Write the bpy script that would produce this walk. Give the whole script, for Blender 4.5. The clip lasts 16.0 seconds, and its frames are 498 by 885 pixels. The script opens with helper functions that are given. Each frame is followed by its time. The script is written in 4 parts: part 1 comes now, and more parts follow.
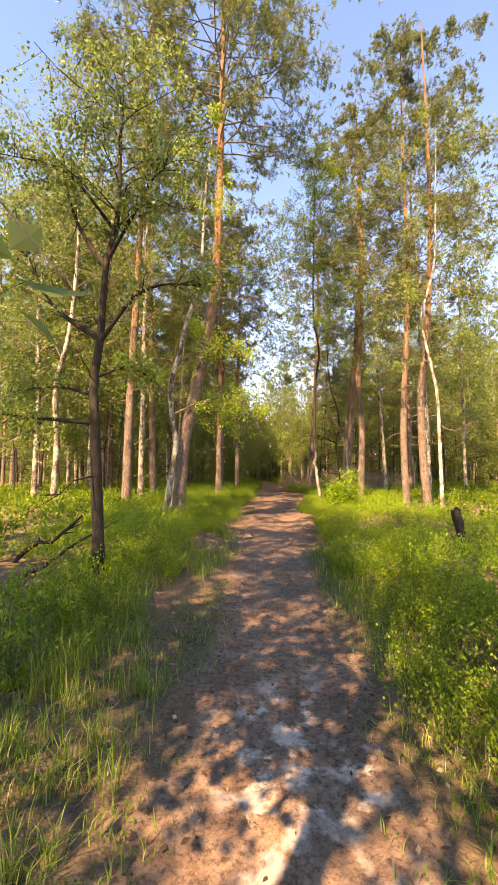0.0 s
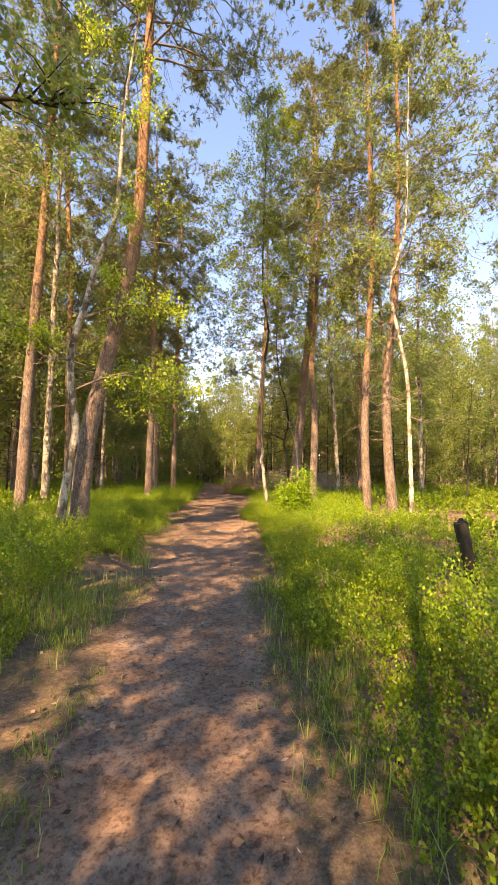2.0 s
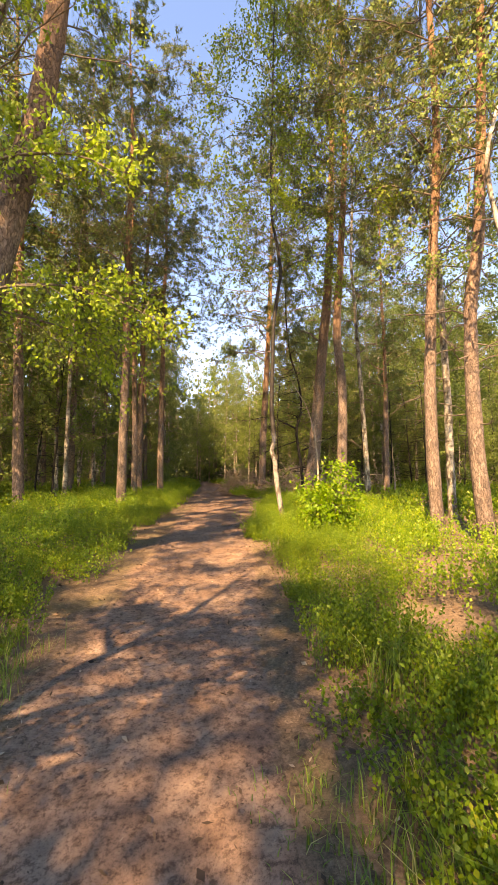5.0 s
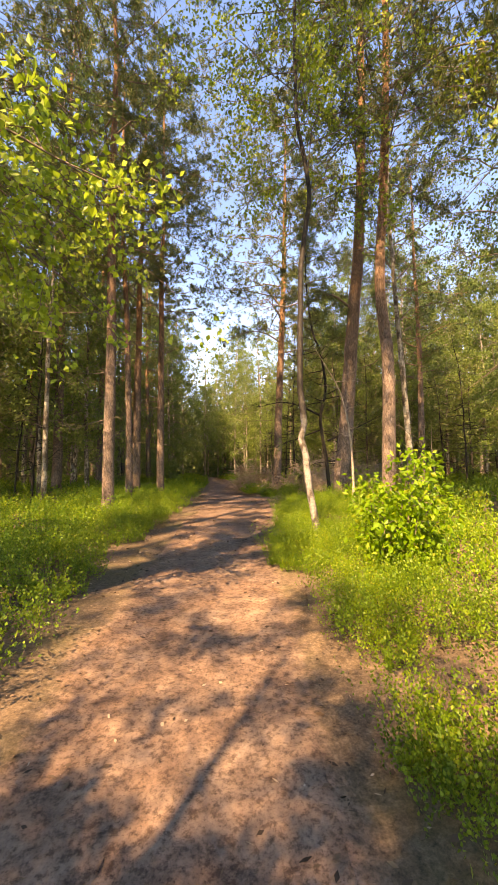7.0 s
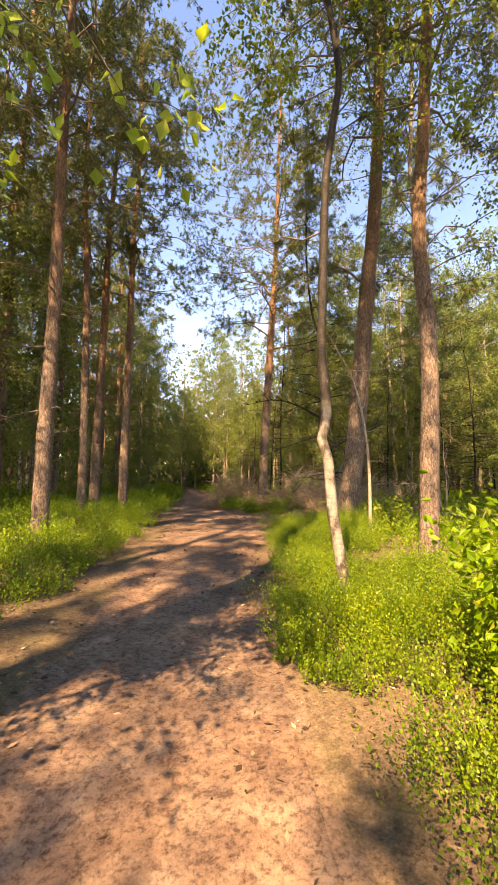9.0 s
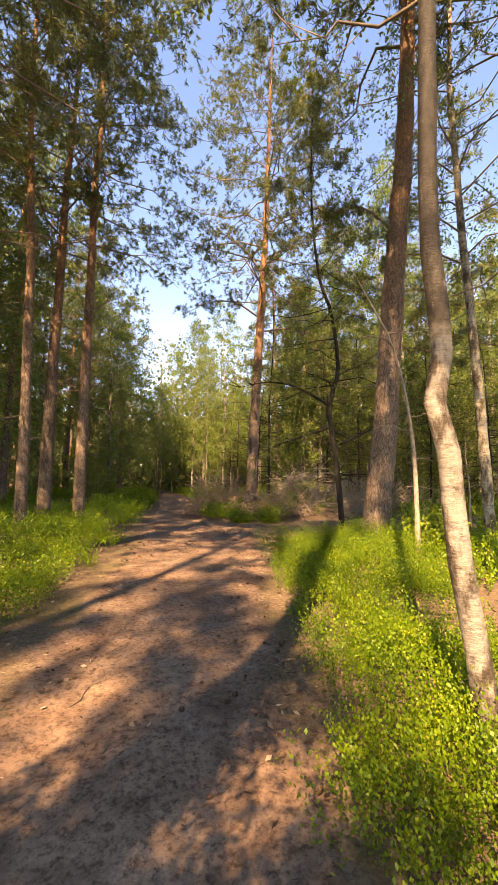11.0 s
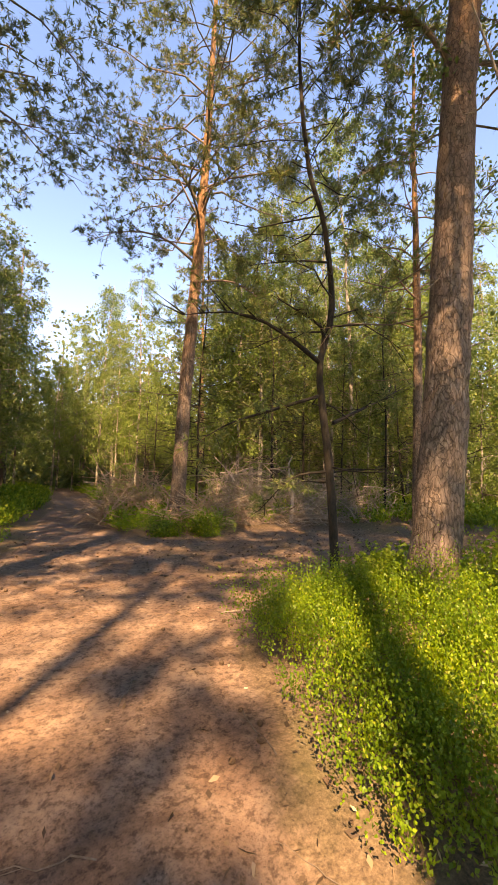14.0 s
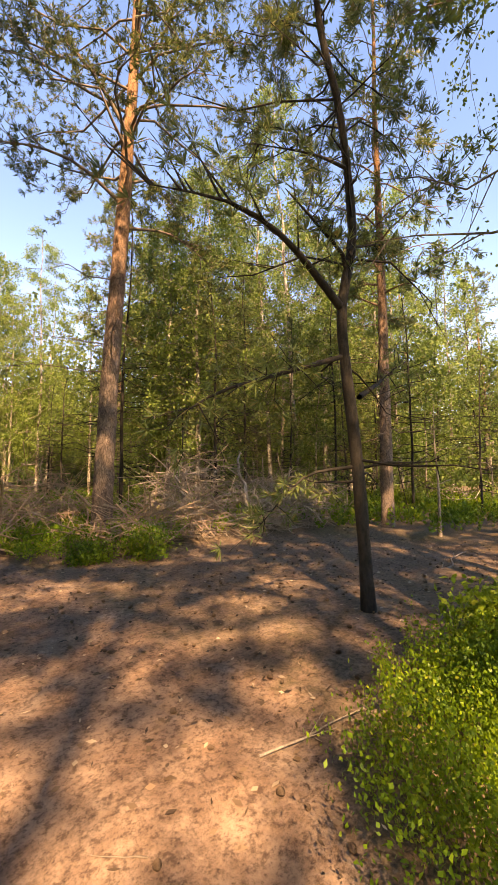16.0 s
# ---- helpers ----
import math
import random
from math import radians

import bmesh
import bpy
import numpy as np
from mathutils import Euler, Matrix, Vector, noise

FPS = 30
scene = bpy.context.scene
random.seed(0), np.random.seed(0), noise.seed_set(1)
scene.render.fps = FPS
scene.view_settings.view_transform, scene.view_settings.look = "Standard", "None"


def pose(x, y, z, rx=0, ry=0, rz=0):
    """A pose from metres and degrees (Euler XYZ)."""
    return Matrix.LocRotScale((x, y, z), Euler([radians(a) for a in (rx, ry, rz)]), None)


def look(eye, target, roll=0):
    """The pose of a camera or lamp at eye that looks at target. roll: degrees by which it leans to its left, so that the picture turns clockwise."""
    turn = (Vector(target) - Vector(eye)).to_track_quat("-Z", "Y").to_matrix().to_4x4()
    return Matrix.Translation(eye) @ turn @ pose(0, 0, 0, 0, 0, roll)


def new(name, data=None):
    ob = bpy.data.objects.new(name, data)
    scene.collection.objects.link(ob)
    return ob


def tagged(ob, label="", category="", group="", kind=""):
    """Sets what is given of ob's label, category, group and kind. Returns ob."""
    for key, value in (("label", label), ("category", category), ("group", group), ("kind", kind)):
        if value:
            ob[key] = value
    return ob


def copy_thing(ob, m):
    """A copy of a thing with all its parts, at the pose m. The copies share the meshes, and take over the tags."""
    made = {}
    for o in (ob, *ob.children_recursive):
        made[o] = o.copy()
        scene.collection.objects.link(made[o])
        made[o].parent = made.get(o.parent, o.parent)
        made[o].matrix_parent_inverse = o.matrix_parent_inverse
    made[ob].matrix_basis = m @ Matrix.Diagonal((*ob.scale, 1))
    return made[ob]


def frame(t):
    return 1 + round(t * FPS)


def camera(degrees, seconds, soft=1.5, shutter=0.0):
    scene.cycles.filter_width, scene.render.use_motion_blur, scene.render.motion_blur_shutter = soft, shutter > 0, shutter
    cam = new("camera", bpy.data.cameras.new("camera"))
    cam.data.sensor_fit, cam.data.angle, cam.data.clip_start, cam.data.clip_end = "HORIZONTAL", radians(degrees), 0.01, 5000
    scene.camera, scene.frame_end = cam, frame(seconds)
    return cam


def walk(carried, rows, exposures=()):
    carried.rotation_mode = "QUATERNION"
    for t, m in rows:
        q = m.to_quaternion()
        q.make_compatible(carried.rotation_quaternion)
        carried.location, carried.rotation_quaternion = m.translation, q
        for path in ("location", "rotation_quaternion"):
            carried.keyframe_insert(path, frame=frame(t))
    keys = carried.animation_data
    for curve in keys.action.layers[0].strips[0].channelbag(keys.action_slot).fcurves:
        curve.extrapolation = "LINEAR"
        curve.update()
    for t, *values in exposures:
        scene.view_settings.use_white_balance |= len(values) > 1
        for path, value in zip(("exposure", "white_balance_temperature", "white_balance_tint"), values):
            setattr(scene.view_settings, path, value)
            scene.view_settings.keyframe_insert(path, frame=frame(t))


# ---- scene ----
cam = camera(64.2, 16.0, soft=1.5)
METRES, EYE, TILT, LEAN, TURN = 18.5, 1.6, 4.0, 0.0, 0.0
EXPOSURE, KELVIN, TINT = 2.53, 18500, 26
ROWS = [
    (0.0, 0.0, 0.0, 0.0, -0.0, 0.0, 0.0),
    (0.5, 0.004, 0.031, -0.003, -4.5, 0.29, -0.73),
    (1.0, 0.0113, 0.0621, -0.0055, -5.23, 1.25, -1.42),
    (1.5, 0.0141, 0.0969, -0.0096, -6.7, 0.42, -1.56),
    (2.0, 0.0189, 0.1303, -0.014, -7.8, 0.3, -0.99),
    (2.5, 0.0234, 0.164, -0.0175, -7.71, 0.05, -0.03),
    (3.0, 0.026, 0.1976, -0.0214, -8.4, 1.04, 0.59),
    (3.5, 0.0308, 0.2325, -0.0248, -7.86, 1.37, 0.58),
    (6.0, 0.0433, 0.3932, -0.0366, -7.8, -0.75, -0.76),
    (6.5, 0.0438, 0.4256, -0.0383, -7.29, -0.9, 0.01),
    (7.0, 0.0479, 0.4584, -0.0396, -6.4, -0.61, 0.26),
    (7.5, 0.0468, 0.4921, -0.0429, -6.8, -1.23, -0.15),
    (8.0, 0.0486, 0.5238, -0.0445, -8.42, -0.28, -0.88),
    (10.5, 0.0609, 0.6736, -0.0522, -10.38, 1.23, -1.61),
    (11.0, 0.0602, 0.7038, -0.0547, -12.61, 1.25, -1.37),
    (11.5, 0.0628, 0.7332, -0.0584, -14.38, 1.75, -1.32),
    (12.0, 0.0653, 0.7633, -0.0605, -14.54, 1.19, -1.55),
    (12.5, 0.0668, 0.7933, -0.0627, -14.41, 0.59, -1.87),
    (13.0, 0.0716, 0.8232, -0.0634, -15.98, 0.14, -2.31),
    (13.5, 0.0739, 0.8517, -0.0657, -20.84, 1.03, -2.65),
    (14.0, 0.0792, 0.8793, -0.0688, -25.12, 1.37, -2.9),
    (14.5, 0.0817, 0.9078, -0.0706, -28.17, 0.54, -2.77),
    (15.0, 0.0846, 0.936, -0.0742, -32.01, -0.2, -2.6),
    (15.5, 0.0879, 0.9646, -0.074, -36.12, 0.47, -2.17),
    (16.0, 0.0904, 0.9907, -0.0756, -37.76, 1.7, -2.0),
]
walk(cam, [(t, pose(0, 0, EYE, TILT, LEAN, TURN) @ pose(METRES * x, METRES * y, METRES * z, 90 + pitch, roll, yaw)) for t, x, y, z, yaw, pitch, roll in ROWS],
     [(0.0, EXPOSURE + 0.06, KELVIN, TINT), (2.0, EXPOSURE + 0.04, KELVIN, TINT), (4.0, EXPOSURE, KELVIN, TINT), (16.0, EXPOSURE, KELVIN, TINT)])

# ---- light ----
SUN_AZ = math.atan2(-0.49, -0.87)          # the sun stands behind the start, to the left
SUN_EL = radians(45)
world = bpy.data.worlds.new("sky")
world.use_nodes = True
scene.world = world
wn = world.node_tree.nodes
sky = wn.new("ShaderNodeTexSky")
sky.sky_type = "NISHITA"
sky.sun_disc = False
sky.sun_elevation = SUN_EL
sky.sun_rotation = SUN_AZ % (2 * math.pi)
sky.air_density, sky.dust_density, sky.ozone_density = 0.85, 0.0, 3.2
clear = wn.new("ShaderNodeHueSaturation")
clear.inputs["Hue"].default_value, clear.inputs["Saturation"].default_value = 0.508, 1.22
world.node_tree.links.new(sky.outputs[0], clear.inputs["Color"])
world.node_tree.links.new(clear.outputs[0], wn["Background"].inputs[0])
wn["Background"].inputs[1].default_value = 0.15
sun_data = bpy.data.lights.new("sun", "SUN")
sun_data.energy, sun_data.angle, sun_data.color = 3.5, radians(0.53), (1.0, 0.95, 0.87)
sun = new("sun", sun_data)
sun_dir = Vector((math.sin(SUN_AZ) * math.cos(SUN_EL), math.cos(SUN_AZ) * math.cos(SUN_EL), math.sin(SUN_EL)))
sun.matrix_world = look((0, 0, 40), Vector((0, 0, 40)) - sun_dir)


# ---- materials ----
def material(name, rough=0.8):
    m = bpy.data.materials.new(name)
    m.use_nodes = True
    b = m.node_tree.nodes["Principled BSDF"]
    b.inputs["Roughness"].default_value = rough
    b.inputs["Specular IOR Level"].default_value = 0.3
    return m, m.node_tree.nodes, m.node_tree.links, b


def noise_tex(nodes, links, scale, detail=4, rough=0.55, stretch=None):
    co = nodes.new("ShaderNodeTexCoord")
    n = nodes.new("ShaderNodeTexNoise")
    n.inputs["Scale"].default_value, n.inputs["Detail"].default_value, n.inputs["Roughness"].default_value = scale, detail, rough
    if stretch:
        mp = nodes.new("ShaderNodeMapping")
        mp.inputs["Scale"].default_value = stretch
        links.new(co.outputs["Object"], mp.inputs[0])
        links.new(mp.outputs[0], n.inputs[0])
    else:
        links.new(co.outputs["Object"], n.inputs[0])
    return n.outputs["Fac"]


def ramp(nodes, links, fac, stops):
    r = nodes.new("ShaderNodeValToRGB")
    e = r.color_ramp.elements
    for i, (p, c) in enumerate(stops):
        k = e[i] if i < 2 else e.new(p)
        k.position, k.color = p, (*c, 1)
    links.new(fac, r.inputs[0])
    return r.outputs[0]


def mix(nodes, links, fac, a, b, kind="MIX"):
    m = nodes.new("ShaderNodeMix")
    m.data_type, m.blend_type = "RGBA", kind
    for i, v in ((0, fac), (6, a), (7, b)):
        if isinstance(v, (int, float)):
            m.inputs[i].default_value = v
        elif isinstance(v, tuple):
            m.inputs[i].default_value = (*v, 1)
        else:
            links.new(v, m.inputs[i])
    return m.outputs[2]


def bump(nodes, links, b, height, strength, dist):
    n = nodes.new("ShaderNodeBump")
    n.inputs["Strength"].default_value, n.inputs["Distance"].default_value = strength, dist
    links.new(height, n.inputs["Height"])
    links.new(n.outputs[0], b.inputs["Normal"])


def leaf_material(name, dark, light, odd, translucent=0.4, rough=0.45, patches=0.0):
    m, nodes, links, b = material(name, rough)
    geo = nodes.new("ShaderNodeNewGeometry")
    info = nodes.new("ShaderNodeObjectInfo")
    col = ramp(nodes, links, geo.outputs["Random Per Island"], [(0.0, dark), (0.85, light), (0.97, odd)])
    hue = nodes.new("ShaderNodeHueSaturation")
    mr = nodes.new("ShaderNodeMapRange")
    mr.inputs[3].default_value, mr.inputs[4].default_value = 0.8, 1.2
    links.new(info.outputs["Random"], mr.inputs[0])
    links.new(mr.outputs[0], hue.inputs["Value"])
    if patches:
        tone = ramp(nodes, links, noise_tex(nodes, links, patches, 4, 0.6), [(0.36, (0.5, 0.62, 0.6)), (0.5, (0.95, 0.95, 0.9)), (0.66, (1.2, 1.08, 0.95))])
        col = mix(nodes, links, 1.0, col, tone, "MULTIPLY")
    links.new(col, hue.inputs["Color"])
    links.new(hue.outputs[0], b.inputs["Base Color"])
    t = nodes.new("ShaderNodeBsdfTranslucent")
    links.new(hue.outputs[0], t.inputs[0])
    ms = nodes.new("ShaderNodeMixShader")
    ms.inputs[0].default_value = translucent
    links.new(b.outputs[0], ms.inputs[1])
    links.new(t.outputs[0], ms.inputs[2])
    links.new(ms.outputs[0], nodes["Material Output"].inputs[0])
    return m


def bark_pine():
    """Grey-brown ridged plates low down, thin orange flakes higher up."""
    m, nodes, links, b = material("pine_bark", 0.9)
    co = nodes.new("ShaderNodeTexCoord")
    warp = nodes.new("ShaderNodeTexNoise")
    warp.inputs["Scale"].default_value, warp.inputs["Detail"].default_value = 7, 4
    links.new(co.outputs["Object"], warp.inputs[0])
    moved = mix(nodes, links, 0.16, co.outputs["Object"], warp.outputs["Color"], "ADD")
    mp = nodes.new("ShaderNodeMapping")
    mp.inputs["Scale"].default_value = (1, 1, 0.28)
    links.new(moved, mp.inputs[0])
    plates = nodes.new("ShaderNodeTexVoronoi")
    plates.feature = "DISTANCE_TO_EDGE"
    plates.inputs["Scale"].default_value = 26
    links.new(mp.outputs[0], plates.inputs[0])
    cells = nodes.new("ShaderNodeTexVoronoi")
    cells.inputs["Scale"].default_value = 26
    links.new(mp.outputs[0], cells.inputs[0])
    grain = noise_tex(nodes, links, 38, 7, 0.75, (1, 1, 0.3))
    blotch = noise_tex(nodes, links, 3, 4, 0.6, (1, 1, 0.6))
    low = ramp(nodes, links, grain, [(0.28, (0.075, 0.052, 0.04)), (0.55, (0.23, 0.168, 0.138)), (0.75, (0.40, 0.325, 0.275))])
    high = ramp(nodes, links, grain, [(0.25, (0.17, 0.085, 0.045)), (0.7, (0.38, 0.205, 0.115))])
    sep = nodes.new("ShaderNodeSeparateXYZ")
    links.new(co.outputs["Object"], sep.inputs[0])
    add = nodes.new("ShaderNodeMath")
    add.operation = "MULTIPLY_ADD"
    add.inputs[1].default_value = 4.0
    links.new(blotch, add.inputs[0])
    links.new(sep.outputs[2], add.inputs[2])
    mr = nodes.new("ShaderNodeMapRange")
    mr.inputs[1].default_value, mr.inputs[2].default_value = 5.0, 9.5
    links.new(add.outputs[0], mr.inputs[0])
    col = mix(nodes, links, mr.outputs[0], low, high)
    tone = ramp(nodes, links, cells.outputs["Color"], [(0.2, (0.72, 0.72, 0.74)), (0.8, (1.12, 1.08, 1.05))])
    col = mix(nodes, links, 0.8, col, tone, "MULTIPLY")
    col = mix(nodes, links, 0.6, col, ramp(nodes, links, blotch, [(0.35, (0.5, 0.48, 0.48)), (0.65, (1.15, 1.15, 1.15))]), "MULTIPLY")
    crack = ramp(nodes, links, plates.outputs["Distance"], [(0.0, (0.22, 0.2, 0.19)), (0.11, (1, 1, 1))])
    col = mix(nodes, links, 0.75, col, crack, "MULTIPLY")
    links.new(col, b.inputs["Base Color"])
    bump(nodes, links, b, mix(nodes, links, 0.6, crack, grain), 0.8, 0.025)
    return m


def bark_birch(name="birch_bark", base=(0.44, 0.385, 0.31)):
    m, nodes, links, b = material(name, 0.7)
    bands = noise_tex(nodes, links, 11, 6, 0.68, (0.7, 0.7, 1.7))
    spots = noise_tex(nodes, links, 6, 6, 0.7, (1, 1, 0.5))
    col = ramp(nodes, links, bands, [(0.33, (0.12, 0.095, 0.075)), (0.44, tuple(c * 0.68 for c in base)), (0.7, base)])
    dk = ramp(nodes, links, spots, [(0.44, (0.24, 0.2, 0.17)), (0.56, (1, 1, 1))])
    rings = noise_tex(nodes, links, 26, 7, 0.75, (0.6, 0.6, 1.8))
    line = ramp(nodes, links, rings, [(0.34, (0.35, 0.31, 0.28)), (0.46, (0.9, 0.9, 0.9)), (0.7, (1.12, 1.1, 1.08))])
    col = mix(nodes, links, 0.45, mix(nodes, links, 1.0, col, dk, "MULTIPLY"), line, "MULTIPLY")
    links.new(col, b.inputs["Base Color"])
    bump(nodes, links, b, mix(nodes, links, 0.5, mix(nodes, links, 0.5, bands, spots), rings), 1.0, 0.02)
    return m


def bark_plain(name, a, c, scale=25):
    m, nodes, links, b = material(name, 0.9)
    g = noise_tex(nodes, links, scale, 6, 0.7, (1, 1, 0.4))
    links.new(ramp(nodes, links, g, [(0.3, a), (0.7, c)]), b.inputs["Base Color"])
    bump(nodes, links, b, g, 0.7, 0.015)
    return m


def soil():
    """Packed reddish earth where the sheet's 'worn' value is 1, leaf and needle litter with moss where it is 0."""
    m, nodes, links, b = material("forest_soil", 0.95)
    at = nodes.new("ShaderNodeAttribute")
    at.attribute_name = "worn"
    big = noise_tex(nodes, links, 0.9, 4)
    mid = noise_tex(nodes, links, 9, 6, 0.65)
    fine = noise_tex(nodes, links, 70, 5, 0.75)
    coarse = noise_tex(nodes, links, 2.6, 8, 0.74)
    earth = ramp(nodes, links, coarse, [(0.3, (0.12, 0.072, 0.052)), (0.46, (0.185, 0.117, 0.084)), (0.6, (0.25, 0.17, 0.126)), (0.75, (0.36, 0.262, 0.202))])
    earth = mix(nodes, links, 0.7, earth, ramp(nodes, links, mid, [(0.3, (0.62, 0.58, 0.57)), (0.5, (1, 1, 1)), (0.75, (1.15, 1.12, 1.1))]), "MULTIPLY")
    crumbs = noise_tex(nodes, links, 26, 6, 0.72)
    earth = mix(nodes, links, 0.9, earth, ramp(nodes, links, crumbs, [(0.38, (0.36, 0.32, 0.31)), (0.5, (0.96, 0.95, 0.94)), (0.68, (1.18, 1.15, 1.12))]), "MULTIPLY")
    speck = ramp(nodes, links, fine, [(0.3, (0.3, 0.26, 0.24)), (0.46, (1, 1, 1)), (0.72, (1.3, 1.25, 1.2))])
    earth = mix(nodes, links, 0.85, earth, speck, "MULTIPLY")
    pale = ramp(nodes, links, big, [(0.42, (0.8, 0.82, 0.86)), (0.65, (1.12, 1.05, 1.0))])
    earth = mix(nodes, links, 0.8, earth, pale, "MULTIPLY")
    litter = ramp(nodes, links, mix(nodes, links, 0.5, fine, crumbs), [(0.36, (0.035, 0.023, 0.015)), (0.5, (0.125, 0.082, 0.053)), (0.66, (0.24, 0.168, 0.11))])
    moss = ramp(nodes, links, mid, [(0.4, (0.05, 0.06, 0.015)), (0.7, (0.12, 0.13, 0.03))])
    mk = ramp(nodes, links, big, [(0.48, (0, 0, 0)), (0.65, (0.35, 0.35, 0.35))])
    litter = mix(nodes, links, mk, litter, moss)
    mud = ramp(nodes, links, mid, [(0.3, (0.16, 0.12, 0.10)), (0.5, (0.32, 0.265, 0.235)), (0.7, (0.46, 0.40, 0.365))])
    at2 = nodes.new("ShaderNodeAttribute")
    at2.attribute_name = "mud"
    edge = nodes.new("ShaderNodeMath")
    edge.operation = "MULTIPLY_ADD"
    edge.inputs[1].default_value, edge.inputs[2].default_value = 0.7, -0.35
    links.new(mid, edge.inputs[0])
    s = nodes.new("ShaderNodeMath")
    s.operation = "ADD"
    links.new(edge.outputs[0], s.inputs[0])
    links.new(at.outputs["Fac"], s.inputs[1])
    f = ramp(nodes, links, s.outputs[0], [(0.35, (0, 0, 0)), (0.65, (1, 1, 1))])
    patch = ramp(nodes, links, noise_tex(nodes, links, 4.5, 5, 0.65), [(0.5, (0, 0, 0)), (0.6, (1, 1, 1))])
    wet = mix(nodes, links, 1.0, at2.outputs["Color"], patch, "MULTIPLY")
    earth = mix(nodes, links, wet, earth, mud)
    links.new(mix(nodes, links, f, litter, earth), b.inputs["Base Color"])
    h = mix(nodes, links, 0.4, mix(nodes, links, 0.5, mid, crumbs), fine)
    bump(nodes, links, b, h, 0.4, 0.03)
    return m


PINE_BARK, BIRCH_BARK = bark_pine(), bark_birch()
def bark_shaded_top():
    m = bark_birch("shaded_top_birch_bark", (0.34, 0.295, 0.255))
    nodes, links = m.node_tree.nodes, m.node_tree.links
    b = nodes["Principled BSDF"]
    pale = b.inputs["Base Color"].links[0].from_socket
    co = nodes.new("ShaderNodeTexCoord")
    sep = nodes.new("ShaderNodeSeparateXYZ")
    links.new(co.outputs["Object"], sep.inputs[0])
    add = nodes.new("ShaderNodeMath")
    add.operation = "MULTIPLY_ADD"
    add.inputs[1].default_value = 3.0
    links.new(noise_tex(nodes, links, 2.2, 4), add.inputs[0])
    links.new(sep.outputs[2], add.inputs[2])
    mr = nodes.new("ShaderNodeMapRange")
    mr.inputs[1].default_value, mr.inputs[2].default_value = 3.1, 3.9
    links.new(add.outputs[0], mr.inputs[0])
    # crown shade painted onto the upper trunk: near-black with a few paler blotches
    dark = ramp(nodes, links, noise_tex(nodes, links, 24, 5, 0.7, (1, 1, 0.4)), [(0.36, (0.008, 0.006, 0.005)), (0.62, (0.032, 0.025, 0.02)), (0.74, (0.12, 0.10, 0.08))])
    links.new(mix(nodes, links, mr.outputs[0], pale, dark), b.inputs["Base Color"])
    return m


SHADED_TOP = bark_shaded_top()
WHITE_BIRCH = bark_birch("white_birch_bark", (0.6, 0.54, 0.45))
GREY_BIRCH = bark_birch("grey_birch_bark", (0.42, 0.36, 0.29))
DARK_BARK = bark_plain("dark_bark", (0.012, 0.009, 0.007), (0.042, 0.033, 0.026))
CONE_BROWN = bark_plain("cone_brown", (0.05, 0.03, 0.02), (0.16, 0.10, 0.065), 60)
TWIG_BARK = bark_plain("twig_bark", (0.09, 0.065, 0.05), (0.20, 0.15, 0.115))
DEAD_WOOD = bark_plain("dead_wood", (0.13, 0.098, 0.078), (0.40, 0.32, 0.255), 40)
SOIL = soil()
NEEDLES = leaf_material("pine_needles", (0.062, 0.095, 0.032), (0.155, 0.188, 0.06), (0.27, 0.215, 0.085), 0.4, 0.5)
BIRCH_LEAF = leaf_material("birch_leaf", (0.095, 0.15, 0.036), (0.175, 0.245, 0.062), (0.24, 0.275, 0.08), 0.5)
OAK_LEAF = leaf_material("young_leaf", (0.09, 0.21, 0.015), (0.20, 0.36, 0.03), (0.32, 0.38, 0.05), 0.5)
BERRY_LEAF = leaf_material("bilberry_leaf", (0.10, 0.19, 0.022), (0.205, 0.335, 0.036), (0.33, 0.37, 0.06), 0.5, 0.45, 3.2)
# muted green for far crowns, with a slight distance haze put into the colour
HAZED_GREEN = leaf_material("hazed_far_leaf", (0.08, 0.115, 0.04), (0.15, 0.195, 0.064), (0.20, 0.225, 0.08), 0.4, 0.6)
SPRAY_LEAF = leaf_material("spray_leaf", (0.13, 0.21, 0.025), (0.26, 0.36, 0.045), (0.33, 0.38, 0.07), 0.5)
GRASS_BLADE = leaf_material("grass_blade", (0.07, 0.15, 0.025), (0.20, 0.31, 0.055), (0.42, 0.40, 0.17), 0.45)


# ---- mesh tools ----
class Acc:
    """Gathers vertices and four-sided faces for one mesh."""

    def __init__(self):
        self.v, self.f, self.n = [], [], 0

    def add(self, v, f):
        self.v.append(np.asarray(v, dtype=np.float32))
        self.f.append(np.asarray(f, dtype=np.int32) + self.n)
        self.n += len(v)

    def mesh(self, name, mat, smooth=True):
        me = bpy.data.meshes.new(name)
        v = np.concatenate(self.v) if self.v else np.zeros((0, 3), np.float32)
        f = np.concatenate(self.f) if self.f else np.zeros((0, 4), np.int32)
        me.vertices.add(len(v))
        me.vertices.foreach_set("co", v.ravel())
        me.loops.add(f.size)
        me.loops.foreach_set("vertex_index", f.ravel())
        me.polygons.add(len(f))
        me.polygons.foreach_set("loop_start", np.arange(len(f), dtype=np.int32) * 4)
        me.polygons.foreach_set("use_smooth", np.full(len(f), smooth))
        me.materials.append(mat)
        me.update(calc_edges=True)
        return me


def unit(a):
    return a / np.maximum(np.linalg.norm(a, axis=-1, keepdims=True), 1e-6)


